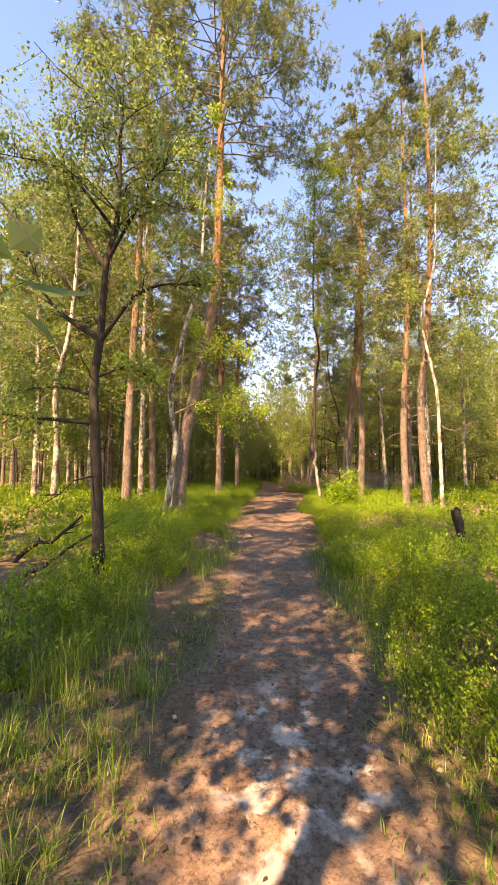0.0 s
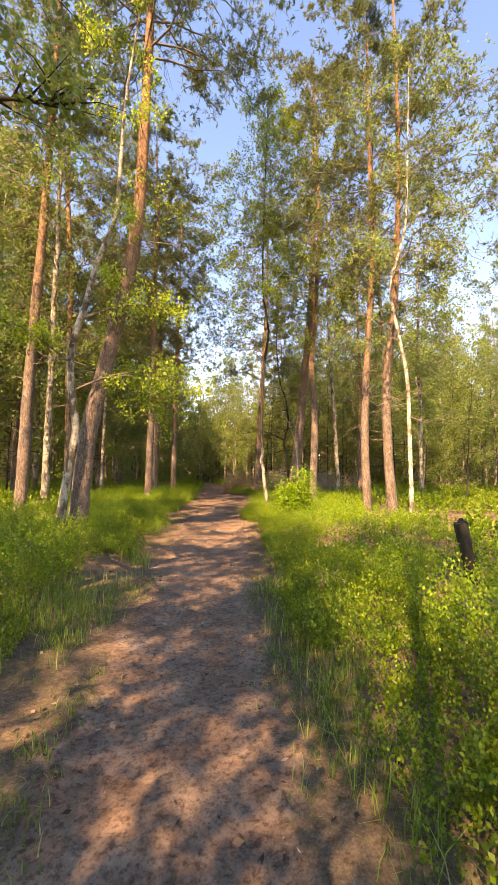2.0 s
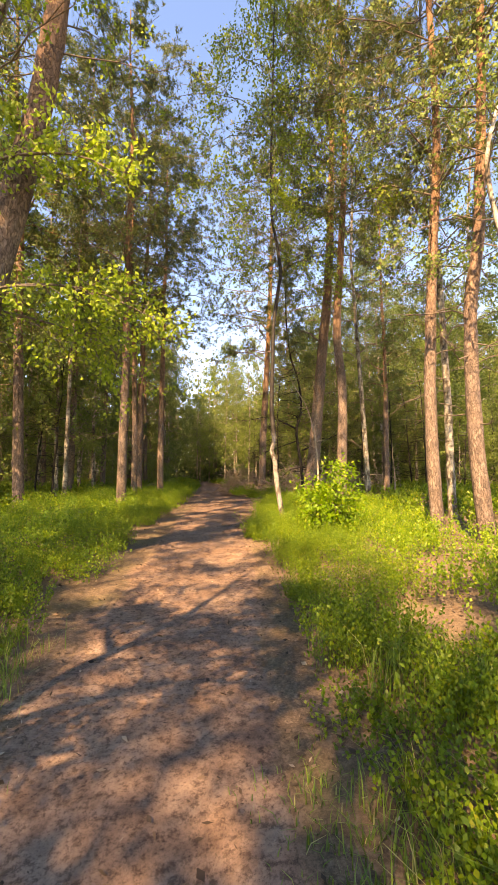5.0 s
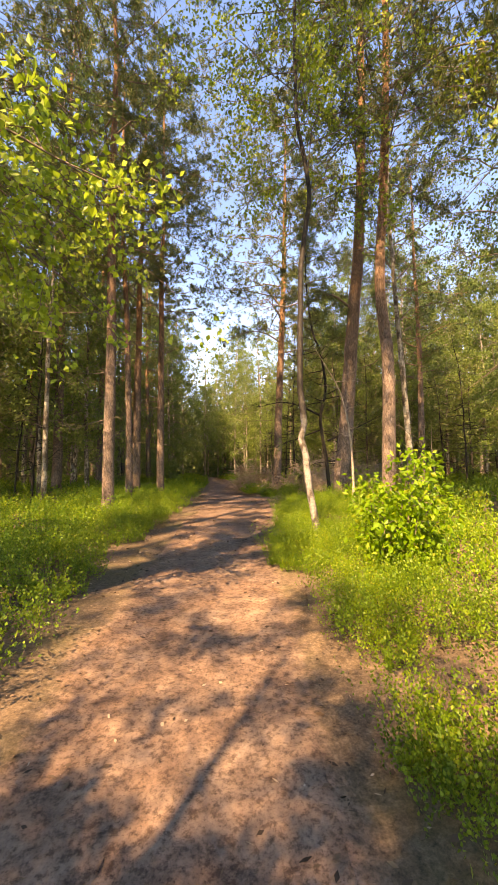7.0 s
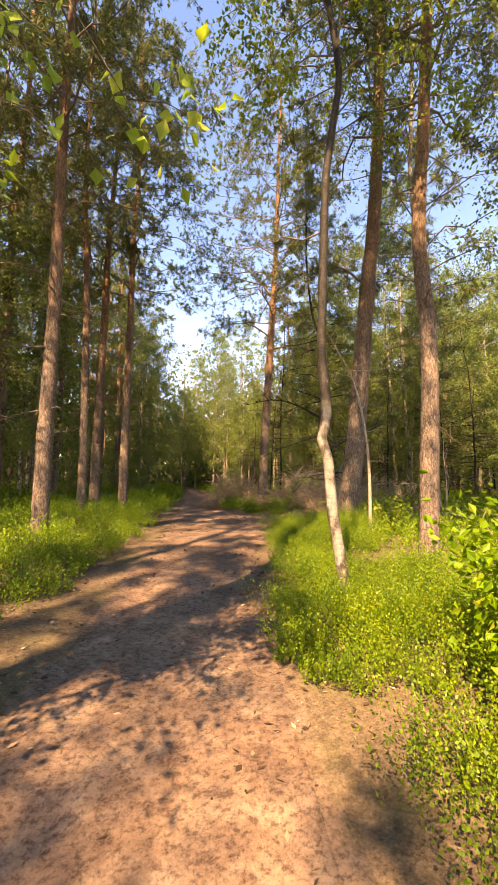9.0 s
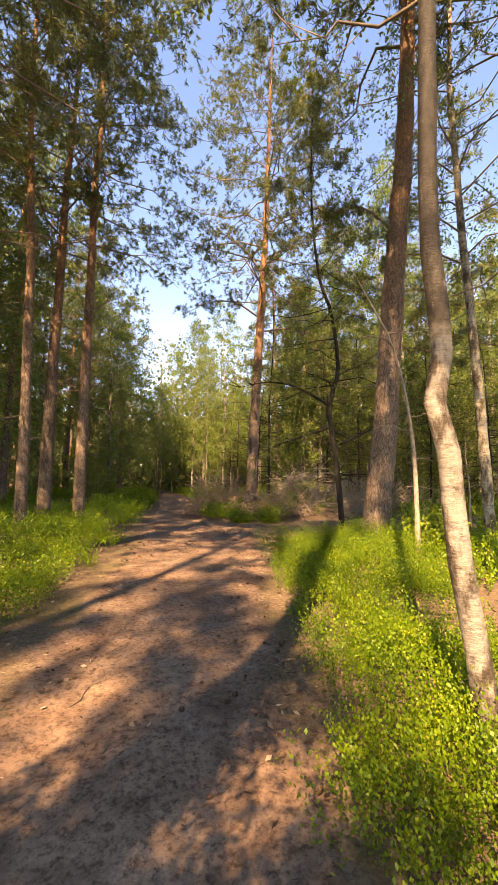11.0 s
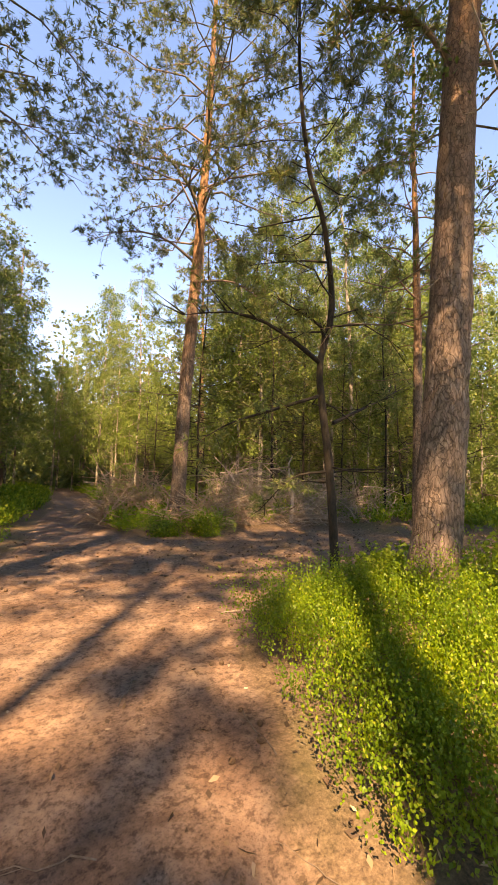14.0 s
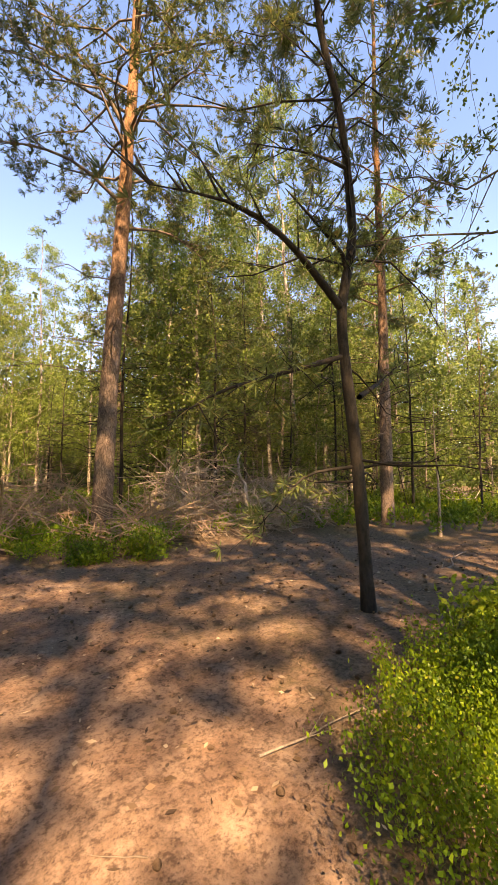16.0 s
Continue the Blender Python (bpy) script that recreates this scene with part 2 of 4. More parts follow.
def tube(acc, pts, radii, sides=6, ridge=0.0, rng=None):
    pts = np.asarray(pts, float)
    radii = np.asarray(radii, float)
    tan = unit(np.gradient(pts, axis=0))
    ref = np.array([1.0, 0, 0]) if abs(tan[:, 0]).mean() < 0.8 else np.array([0, 1.0, 0])
    a = unit(np.cross(tan, ref))
    b = np.cross(tan, a)
    ang = np.arange(sides) * 2 * math.pi / sides
    rr = radii[:, None] * (np.ones((len(pts), sides)) if not ridge else 1 + ridge * rng.normal(size=(len(pts), sides)))
    ring = pts[:, None] + rr[..., None] * (np.cos(ang)[None, :, None] * a[:, None] + np.sin(ang)[None, :, None] * b[:, None])
    k = len(pts)
    i = np.arange(k - 1)[:, None] * sides
    j = np.arange(sides)[None, :]
    j2 = (j + 1) % sides
    f = np.stack([i + j, i + j2, i + sides + j2, i + sides + j], -1).reshape(-1, 4)
    acc.add(ring.reshape(-1, 3), f)


def leaves(acc, base, way, length, width, rng, fold=0.25):
    """A lance-shaped blade, folded along its rib, from each base point along its way."""
    n = len(base)
    way = unit(way)
    side = unit(np.cross(way, rng.normal(size=(n, 3))))
    up = np.cross(side, way)
    ln = length * rng.uniform(0.7, 1.25, (n, 1))
    wd = width * rng.uniform(0.75, 1.25, (n, 1)) * 0.5
    mid = base + way * ln * 0.45 + up * wd * fold
    v = np.stack([base, mid + side * wd, base + way * ln - up * wd * fold * 0.5, mid - side * wd], 1).reshape(-1, 3)
    acc.add(v, np.arange(n * 4).reshape(n, 4))


def along(pts, s):
    """Points at the shares s of a line's length."""
    pts = np.asarray(pts, float)
    d = np.concatenate([[0], np.cumsum(np.linalg.norm(np.diff(pts, axis=0), axis=1))])
    s = np.asarray(s) * d[-1]
    return np.stack([np.interp(s, d, pts[:, i]) for i in range(3)], -1)


def spine(rng, height, lean=(0, 0), wander=0.12, bends=()):
    """A trunk's middle line: (dx, dy, z) bends are passed through, the rest wanders."""
    if bends:
        p = np.array([(0, 0, -0.15), *bends], float)
        return smooth_line(p, 18)
    z = np.linspace(-0.15, height, 12)
    w = np.cumsum(rng.normal(0, wander, (12, 2)), axis=0) * 0.5
    w -= w[0]
    x = lean[0] * z + w[:, 0] * (z / height)
    y = lean[1] * z + w[:, 1] * (z / height)
    return np.stack([x, y, z], -1)


def smooth_line(p, n):
    """A Catmull-Rom line through the points p."""
    q = np.concatenate([2 * p[:1] - p[1:2], p, 2 * p[-1:] - p[-2:-1]])
    out = []
    for u in np.linspace(0, len(p) - 1.0001, n):
        i = int(u)
        t = u - i
        a, b, c, d = q[i], q[i + 1], q[i + 2], q[i + 3]
        out.append(0.5 * (2 * b + (c - a) * t + (2 * a - 5 * b + 4 * c - d) * t * t + (3 * b - a - 3 * c + d) * t ** 3))
    return np.array(out)


def limb(rng, pts, r, out, droop, twigs, tufts, spread, sides=5):
    """One branch along pts with its twigs: its wood, and the places and ways of its leaf tufts."""
    wood, centres, ways = Acc(), [], []
    pts = np.asarray(pts, float)
    L = np.linalg.norm(np.diff(pts, axis=0), axis=1).sum()
    tube(wood, pts, np.linspace(r, 0.004, len(pts)), sides)
    for j in range(twigs):
        w = rng.uniform(0.25, 1.0)
        p0 = along(pts, [w])[0]
        d = unit(out * 0.7 + rng.normal(0, 0.6, 3) + np.array([0, 0, 0.25 - droop * w * 0.8]))
        tl = L * spread * rng.uniform(0.4, 1.0)
        tp = np.stack([p0, p0 + d * tl * 0.55 + rng.normal(0, 0.03, 3), p0 + d * tl + np.array([0, 0, -droop * 0.45 * tl])])
        tube(wood, tp, [max(0.004, r * 0.3), 0.004, 0.002], 3)
        q = rng.uniform(0.15, 1.0, (tufts, 1))
        c = np.where(q < 0.55, tp[0] + (tp[1] - tp[0]) * q / 0.55, tp[1] + (tp[2] - tp[1]) * (q - 0.55) / 0.45)
        centres.append(c + rng.normal(0, 0.05 + 0.05 * tl, (tufts, 3)))
        ways.append(np.repeat(d[None], tufts, 0))
    return wood, centres, ways


def dress(crown, rng, centres, ways, blades, leaf):
    """Leaves or needles round the tuft places."""
    c = np.repeat(np.concatenate(centres), blades, 0)
    d = np.repeat(np.concatenate(ways), blades, 0)
    n = len(c)
    if leaf[2] == "needle":
        leaves(crown, c, d * 0.5 + rng.normal(0, 0.55, (n, 3)), leaf[0], leaf[1], rng, 0)
    else:
        c = c + rng.normal(0, leaf[0] * 1.2, (n, 3))
        leaves(crown, c, d * 0.3 + rng.normal(0, 0.6, (n, 3)) + np.array([0, 0, -0.45]), leaf[0], leaf[1], rng)


def grow(rng, line, r0, first, limbs, length, rise, droop, twigs, tufts, blades, leaf, spread, shape, dead=0, sides=8, extra=(), girth=0.32):
    """A tree round its middle line: trunk, its branches one by one, and the crown's leaves or needles.
    extra: branches of a given course, each (points, radius)."""
    trunk, woods_made, crown = Acc(), [], Acc()
    s = np.linspace(0, 1, len(line))
    height = line[-1][2]
    rad = r0 * (1 - 0.88 * s)
    fine_s = np.linspace(0, 1, max(22, int(height * 4)))
    k = np.arange(6) / 6 * 0.5
    low = along(line, k / height)
    up = fine_s > 0.5 / height
    tube(trunk, np.concatenate([low, along(line, fine_s)[up]]), np.concatenate([np.interp(k / height, s, rad) + r0 * 0.45 * np.exp(-k / 0.16), np.interp(fine_s, s, rad)[up]]), sides, 0.04, rng)
    centres, ways = [], []
    for pts, r in extra:
        pts = smooth_line(np.asarray(pts, float), 9)
        wood, c, w = limb(rng, pts, r, unit(pts[-1] - pts[0]), droop * 0.5, twigs * 3, tufts if leaf[2] == "leaf" else max(2, tufts // 4), spread * 0.7, 6)
        woods_made.append(wood)
        centres += c
        ways += w
    for i in range(limbs):
        u = (i + rng.uniform()) / limbs
        at = first + (0.985 - first) * u
        o = along(line, [at])[0]
        az = i * 2.4 + rng.normal(0, 0.35)
        L = length * shape(u) * rng.uniform(0.7, 1.2)
        out = np.array([math.cos(az), math.sin(az), 0])
        t = np.linspace(0, 1, 6)[:, None]
        rs = rise * rng.uniform(0.6, 1.4)
        bend = np.cumsum(rng.normal(0, 0.05, (6, 3)), axis=0) * L
        bend -= bend[0]
        pts = o + out * L * t * math.cos(math.atan(rs)) + np.array([0, 0, 1]) * (rs * t - droop * t * t) * L + bend
        r = max(0.010, girth * r0 * (1 - 0.85 * at)) * (0.6 + 0.4 * shape(u))
        wood, c, w = limb(rng, pts, r, out, droop, twigs, tufts, spread, 5)
        woods_made.append(wood)
        centres += c
        ways += w
    if centres and blades:
        dress(crown, rng, centres, ways, blades, leaf)
    for i in range(dead):
        wood = Acc()
        at = rng.uniform(0.12, first + 0.12)
        o = along(line, [at])[0]
        az = rng.uniform(0, 6.28)
        L = rng.uniform(0.4, 1.6)
        out = np.array([math.cos(az), math.sin(az), rng.uniform(-0.35, 0.25)])
        t = np.linspace(0, 1, 5)[:, None]
        bend = np.cumsum(rng.normal(0, 0.07, (5, 3)), axis=0) * L
        pts = o + out * L * t + bend - bend[0]
        tube(wood, pts, np.linspace(0.015, 0.003, 5), 4)
        for j in range(3):
            p0 = along(pts, [rng.uniform(0.3, 0.9)])[0]
            tube(wood, [p0, p0 + (out + rng.normal(0, 0.7, 3)) * L * 0.25], [0.006, 0.002], 3)
        woods_made.append(wood)
    return trunk, woods_made, crown


def plant_tree(name, label, made, mats, m, category="tree", group="", joined=False):
    """The tree as an object with trunk, branches and crown; a far one has its branches in the trunk's mesh."""
    trunk, woods_made, crown = made
    root = tagged(new(name), label, category, group)
    if joined:
        for w in woods_made:
            trunk.v += w.v
            off = trunk.n
            trunk.f += [f + off for f in w.f]
            trunk.n += w.n
        woods_made = []
    parts = [("trunk", trunk, mats[0])] + [("branch", w, mats[1]) for w in woods_made] + [("crown", crown, mats[2])]
    for part_name, acc, mat in parts:
        if acc.n:
            ob = new(part_name, acc.mesh(part_name, mat, part_name != "crown"))
            ob.parent = root
    root.matrix_basis = m
    return root


def pine_shape(u):
    return 0.22 + 0.78 * (1 - u) ** 0.7 * min(1, 0.45 + 2.2 * u)


def birch_shape(u):
    return 0.25 + 0.75 * math.sin(math.pi * min(1, 0.18 + 0.8 * u)) ** 0.8


FINE_NEEDLE = (0.115, 0.019, "needle")
NEEDLE, BLEAF = (0.13, 0.018, "needle"), (0.062, 0.046, "leaf")
FAR_NEEDLE, FAR_LEAF = (0.20, 0.03, "needle"), (0.115, 0.085, "leaf")


def pine(seed, height, r0, first=0.5, line=None, lean=(0, 0), dead=12, length=2.7, limbs=44, tufts=10, blades=12, sides=12, leaf=NEEDLE, extra=(), twigs=5):
    rng = np.random.default_rng(seed)
    line = spine(rng, height, lean) if line is None else line
    return grow(rng, line, r0, first, limbs, length, 0.28, 0.22, twigs, tufts, blades, leaf, 0.42, pine_shape, dead, sides, extra)


def birch(seed, height, r0, first=0.3, line=None, lean=(0, 0), length=2.2, limbs=40, tufts=6, blades=8, leaf=BLEAF, sides=10, dead=4, wander=0.2, extra=(), twigs=5, rise=0.65, droop=0.75):
    rng = np.random.default_rng(seed)
    line = spine(rng, height, lean, wander) if line is None else line
    return grow(rng, line, r0, first, limbs, length, rise, droop, twigs, tufts, blades, leaf, 0.5, birch_shape, dead, sides, extra)


# ---- ground ----
def smooth(a, b, v):
    t = np.clip((v - a) / (b - a), 0, 1)
    return t * t * (3 - 2 * t)


PATH_Y = np.array([-30, 0, 3, 5, 7, 10, 12, 15, 18, 20, 24, 34, 44, 60])
PATH_L = np.array([-2.5, -0.6, -0.42, -0.38, -0.25, -0.15, 0.0, 0.2, 0.38, 0.62, 0.85, 1.25, 1.0, -3.0])
PATH_R = np.array([-0.8, 0.75, 0.85, 0.95, 1.1, 1.42, 1.6, 1.85, 2.4, 3.15, 2.6, 2.9, 2.7, -1.0])


def path_sides(y):
    return np.interp(y, PATH_Y, PATH_L), np.interp(y, PATH_Y, PATH_R)


def wave(x, y, k, seed):
    """Smooth rolling from sines, between -1 and 1."""
    r = np.random.default_rng(seed)
    out = 0
    for i in range(6):
        a, b, c = r.uniform(0, 6.28), r.uniform(0.6, 1.7), r.uniform(0, 6.28)
        out = out + np.sin(k * b * (x * math.cos(a) + y * math.sin(a)) + c)
    return out / 3.5


def outside(x, y):
    """Metres off the path; less than 0 on it."""
    l, r = path_sides(y)
    return np.maximum(l - x, x - r)


def clearing(x, y):
    """1 on the bare needle ground beside the path near the walk's end."""
    d = np.hypot((x - 5.2) / 4.4, (y - 22.25) / 2.85) + 0.10 * wave(x, y, 2.2, 5)
    return 1 - smooth(0.8, 1.1, d)


def height_at(x, y):
    x, y = np.asarray(x, float), np.asarray(y, float)
    base = 0.2 * smooth(1, 21, y)
    off = outside(x, y)
    bank = 0.20 * smooth(0.0, 1.8, off) * (1 - 0.8 * clearing(x, y))
    hollow = -0.03 * (1 - smooth(-0.5, 0.1, off))
    rough = 0.012 * wave(x, y, 7, 1) + 0.05 * wave(x, y, 0.9, 2) * smooth(0.0, 1.5, off)
    far = 0.25 * wave(x, y, 0.12, 3) * smooth(6, 25, off)
    return base + bank + hollow + rough + far


def sheet(name, xs, ys, mat, drop=None):
    X, Y = np.meshgrid(xs, ys)
    Z = height_at(X, Y)
    if drop is not None:
        Z = Z - drop(X, Y)
    acc = Acc()
    nx, ny = len(xs), len(ys)
    i = (np.arange(ny - 1)[:, None] * nx + np.arange(nx - 1)[None, :]).reshape(-1)
    acc.add(np.stack([X, Y, Z], -1).reshape(-1, 3), np.stack([i, i + 1, i + nx + 1, i + nx], -1))
    me = acc.mesh(name, mat)
    off = outside(X, Y)
    worn = np.clip(1 - smooth(-0.35, 0.3, off + 0.12 * wave(X, Y, 4, 7)) + 0.52 * clearing(X, Y), 0, 1)
    mud = smooth(0.25, 0.7, 1 - np.hypot((X - 0.25) / 0.75, (Y - 2.3) / 1.5) + 0.25 * wave(X, Y, 8, 9))
    for key, val in (("worn", worn), ("mud", mud)):
        a = me.attributes.new(key, "FLOAT", "POINT")
        a.data.foreach_set("value", val.astype(np.float32).ravel())
    return tagged(new(name, me), kind="structure")


far_step = np.array([12, 16, 22, 30, 45, 70, 110, 200, 400, 900])
gx = np.concatenate([-far_step[::-1], np.arange(-8, 10.01, 0.14), far_step[1:]])
gy = np.concatenate([-far_step[::-1], np.arange(-4, 30.01, 0.14), far_step[4:] - 8, ])
gy = np.unique(np.sort(gy))
tagged(sheet("ground", gx, gy, SOIL, lambda X, Y: 0.05 * (1 - smooth(-0.45, -0.25, outside(X, Y)))), "brown forest floor of needle litter, leaves and moss", "ground")


def path_strip():
    ys = np.concatenate([np.arange(-6, 30, 0.09), np.arange(30, 60, 0.5)])
    l, r = path_sides(ys)
    X = l[:, None] - 0.02 + (r - l + 0.04)[:, None] * np.linspace(0, 1, 30)[None, :]
    Y = np.repeat(ys[:, None], 30, 1)
    Z = height_at(X, Y) + 0.004
    Z[:, 0] -= 0.04
    Z[:, -1] -= 0.04
    acc = Acc()
    i = (np.arange(len(ys) - 1)[:, None] * 30 + np.arange(29)[None, :]).reshape(-1)
    acc.add(np.stack([X, Y, Z], -1).reshape(-1, 3), np.stack([i, i + 1, i + 31, i + 30], -1))
    me = acc.mesh("path", SOIL)
    off = outside(X, Y)
    worn = np.clip(1 - smooth(-0.35, 0.3, off + 0.12 * wave(X, Y, 4, 7)) + 0.52 * clearing(X, Y), 0, 1)
    mud = smooth(0.25, 0.7, 1 - np.hypot((X - 0.25) / 0.75, (Y - 2.3) / 1.5) + 0.25 * wave(X, Y, 8, 9))
    for key, val in (("worn", worn), ("mud", mud)):
        a = me.attributes.new(key, "FLOAT", "POINT")
        a.data.foreach_set("value", val.astype(np.float32).ravel())
    tagged(new("path", me), "trodden reddish earth path with scattered litter", "path", kind="structure")


path_strip()


def at_ground(x, y, sink=0.0):
    return Matrix.Translation((x, y, float(height_at(x, y)) - sink))


def gp(x, y, up=0.0):
    return (x, y, float(height_at(x, y)) + up)


# ---- trees beside the path ----
PINE_MATS, BIRCH_MATS = (PINE_BARK, TWIG_BARK, NEEDLES), (BIRCH_BARK, TWIG_BARK, BIRCH_LEAF)
GREY_MATS, DARK_MATS = (GREY_BIRCH, TWIG_BARK, BIRCH_LEAF), (DARK_BARK, DARK_BARK, BIRCH_LEAF)
BESIDE = "trees beside the path"


def bent(*bends):
    """A trunk line through (dx, z) or (dx, dy, z) bends."""
    return smooth_line(np.array([(0, 0, -0.15)] + [(b[0], 0, b[1]) if len(b) == 2 else b for b in bends], float), 26)


for seed, x, y, h, r, first, limbs, line, label in (
        (11, -1.95, 10.8, 19, 0.19, 0.55, 84, bent((0.16, 1.9), (0.46, 3.4), (0.74, 4.8), (0.98, 6.3), (1.1, 9), (1.3, 19)), "leaning pine with grey flaking bark at its foot"),
        (13, 4.5, 16.1, 15, 0.14, 0.40, 36, bent((0.1, 3), (-0.02, 4.8), (0.13, 7), (0.3, 11), (0.1, 17)), "crooked pine with orange upper bark"),
        (14, 5.06, 12.8, 15, 0.12, 0.36, 36, bent((-0.06, 2.3), (0.07, 5), (0.26, 7.6), (0.18, 11.6), (0.2, 16.5)), "slim pine with orange bark among birches"),
        (15, 5.42, 12.0, 15, 0.13, 0.40, 36, bent((-0.16, 1.7), (-0.15, 3.9), (0.08, 5.4), (0.3, 10), (0.2, 16)), "slim pine with reddish flaking bark"),
        (16, -1.4, 18.3, 16, 0.15, 0.42, 46, None, "straight pine beside the path"),
        (17, -1.55, 21.8, 16, 0.12, 0.45, 36, None, "slim pine in a cluster beside the path"),
        (18, -1.7, 24.0, 17, 0.17, 0.42, 46, None, "pine in a cluster beside the path"),
        (19, -0.68, 22.9, 16, 0.14, 0.42, 38, None, "dark-barked pine in a cluster beside the path"),
        (20, 4.43, 18.85, 19, 0.22, 0.46, 42, bent((0.05, 0.4), (0.2, 1.4), (0.28, 2.2), (0.42, 3.7), (0.6, 5.6), (0.78, 7.3), (1.0, 12), (1.0, 19)), "thick pine with scaly bark and a flared foot"),
        (21, 4.08, 26.0, 18, 0.20, 0.40, 62, bent((0.1, 2.9), (0.24, 5.4), (0.4, 8.4), (0.5, 10.6), (0.7, 18)), "tall pine with bright orange upper trunk")):
    extra = []
    if seed == 20:
        extra = [([(0.55, 0, 5.3), (0.0, 0.1, 5.75), (-0.55, 0.2, 5.6), (-0.9, 0.3, 5.1)], 0.035)]
    if seed == 21:
        extra = [([(0.4, 0, 6.6), (-0.6, 0.1, 7.2), (-1.6, 0.0, 7.0), (-2.4, -0.2, 6.4)], 0.045), ([(0.45, 0, 8.2), (-0.4, 0, 9.2), (-1.2, 0, 9.6)], 0.05),
                 ([(0.35, 0, 6.2), (1.3, -0.2, 6.3), (2.2, -0.4, 5.8)], 0.04)]
    plant_tree("pine_tree", label, pine(seed, h, r, first, line, limbs=limbs, extra=extra, length={11: 4.3, 21: 5.0, 20: 4.2}.get(seed, 4.1 if seed >= 16 else 3.5), leaf=NEEDLE if seed == 11 else FINE_NEEDLE, tufts=12, blades=14, twigs=8 if seed in (11, 20, 21) else 7, dead=20 if 16 <= seed <= 19 else 12), PINE_MATS, at_ground(x, y), group=BESIDE)

# tall pine that throws the long shadow across the path
plant_tree("pine_tree", "very tall pine with a long bare trunk", pine(22, 22, 0.19, 0.68, lean=(0, 0), limbs=38, dead=8, tufts=8, blades=9), PINE_MATS, at_ground(-5.64, 7.0), group=BESIDE)

plant_tree("pine_tree", "tall bare-trunked pine with a high wide crown", pine(23, 16.5, 0.16, 0.62, limbs=34, dead=6, length=2.8, tufts=8, blades=10), PINE_MATS, at_ground(-6.0, 3.6), group=BESIDE)

# the dark forked tree by the start
dark_line = bent((-0.11, 1.9), (-0.15, 2.6), (-0.07, 3.3), (-0.02, 4.3), (0.14, 5.1), (0.14, 6.0), (0.18, 7.6))
dark_limbs = [([(-0.07, 0, 3.25), (-0.62, 0.1, 3.6), (-1.04, 0.15, 4.1), (-1.44, 0.2, 5.1)], 0.05),
              ([(-0.05, 0, 3.25), (0.42, -0.1, 3.8), (0.9, -0.2, 3.95), (1.46, -0.3, 3.85)], 0.04),
              ([(-0.14, 0, 2.05), (-0.81, -0.1, 2.1), (-1.6, -0.2, 2.2)], 0.035),
              ([(-0.17, 0, 2.45), (-0.75, 0.2, 2.6), (-1.5, 0.3, 2.55)], 0.03),
              ([(-0.02, 0, 4.3), (-0.34, 0, 4.75), (-0.6, 0.1, 5.3), (-0.8, 0.1, 6.2)], 0.045),
              ([(0.0, 0, 4.4), (0.45, -0.2, 5.0), (0.8, -0.5, 5.3), (1.1, -0.7, 5.2)], 0.03),
              ([(-0.1, 0, 2.7), (0.3, 0.2, 2.9), (0.6, 0.3, 2.7)], 0.02),
              ([(0.05, 0, 4.9), (-0.5, -0.3, 5.5), (-1.3, -0.5, 5.6)], 0.03)]
plant_tree("dark_tree", "small dark-barked forked tree with spreading crooked limbs", birch(31, 7.6, 0.088, 0.6, dark_line, length=1.5, limbs=22, tufts=5, blades=8, leaf=(0.055, 0.042, "leaf"), extra=dark_limbs, twigs=6, rise=0.5, droop=0.3, dead=3), DARK_MATS, at_ground(-2.03, 5.5), group=BESIDE)

# birches
low_spray = [([(0.15, 0, 2.75), (0.9, 0.2, 3.15), (1.7, 0.5, 3.3), (2.5, 0.8, 3.05)], 0.025), ([(0.14, 0, 3.1), (0.9, 0.9, 3.5), (1.7, 1.5, 3.5), (2.4, 1.9, 3.2)], 0.02), ([(0.15, 0, 2.9), (0.8, 0.6, 3.0), (1.6, 1.1, 2.9), (2.1, 1.5, 2.6)], 0.02),
             ([(0.3, 0, 4.2), (1.0, 0.0, 4.5), (1.7, -0.1, 4.5), (2.2, -0.2, 4.2)], 0.025), ([(0.14, 0, 3.3), (-0.6, -0.5, 3.8), (-1.3, -0.9, 3.9)], 0.02)]
plant_tree("birch_tree", "crooked pale birch with low leafy sprays over the path", birch(32, 12, 0.09, 0.42, bent((0.16, 1.2), (0.27, 2.0), (0.15, 2.8), (0.13, 3.7), (0.34, 4.4), (0.52, 5.3), (0.8, 6.1), (0.91, 6.7), (1.0, 9), (1.3, 11.5)), limbs=11, extra=low_spray, length=1.4, leaf=(0.062, 0.046, "leaf"), blades=12), (BIRCH_BARK, TWIG_BARK, SPRAY_LEAF), at_ground(-2.2, 10.45), group=BESIDE)
plant_tree("birch_tree", "slender kinked birch with grey-white bark beside the path", birch(33, 14, 0.06, 0.42, bent((-0.08, 0.5), (-0.17, 0.95), (-0.2, 1.48), (-0.28, 1.66), (-0.2, 1.95), (-0.25, 2.3), (-0.27, 2.65), (-0.24, 3.6), (-0.2, 4.7), (-0.03, 5.9), (-0.25, 7.2), (-0.2, 10.2), (-0.1, 14)), limbs=54, length=2.5, tufts=7, blades=10, dead=2), (SHADED_TOP, TWIG_BARK, SPRAY_LEAF), at_ground(2.7, 14.75), group=BESIDE)
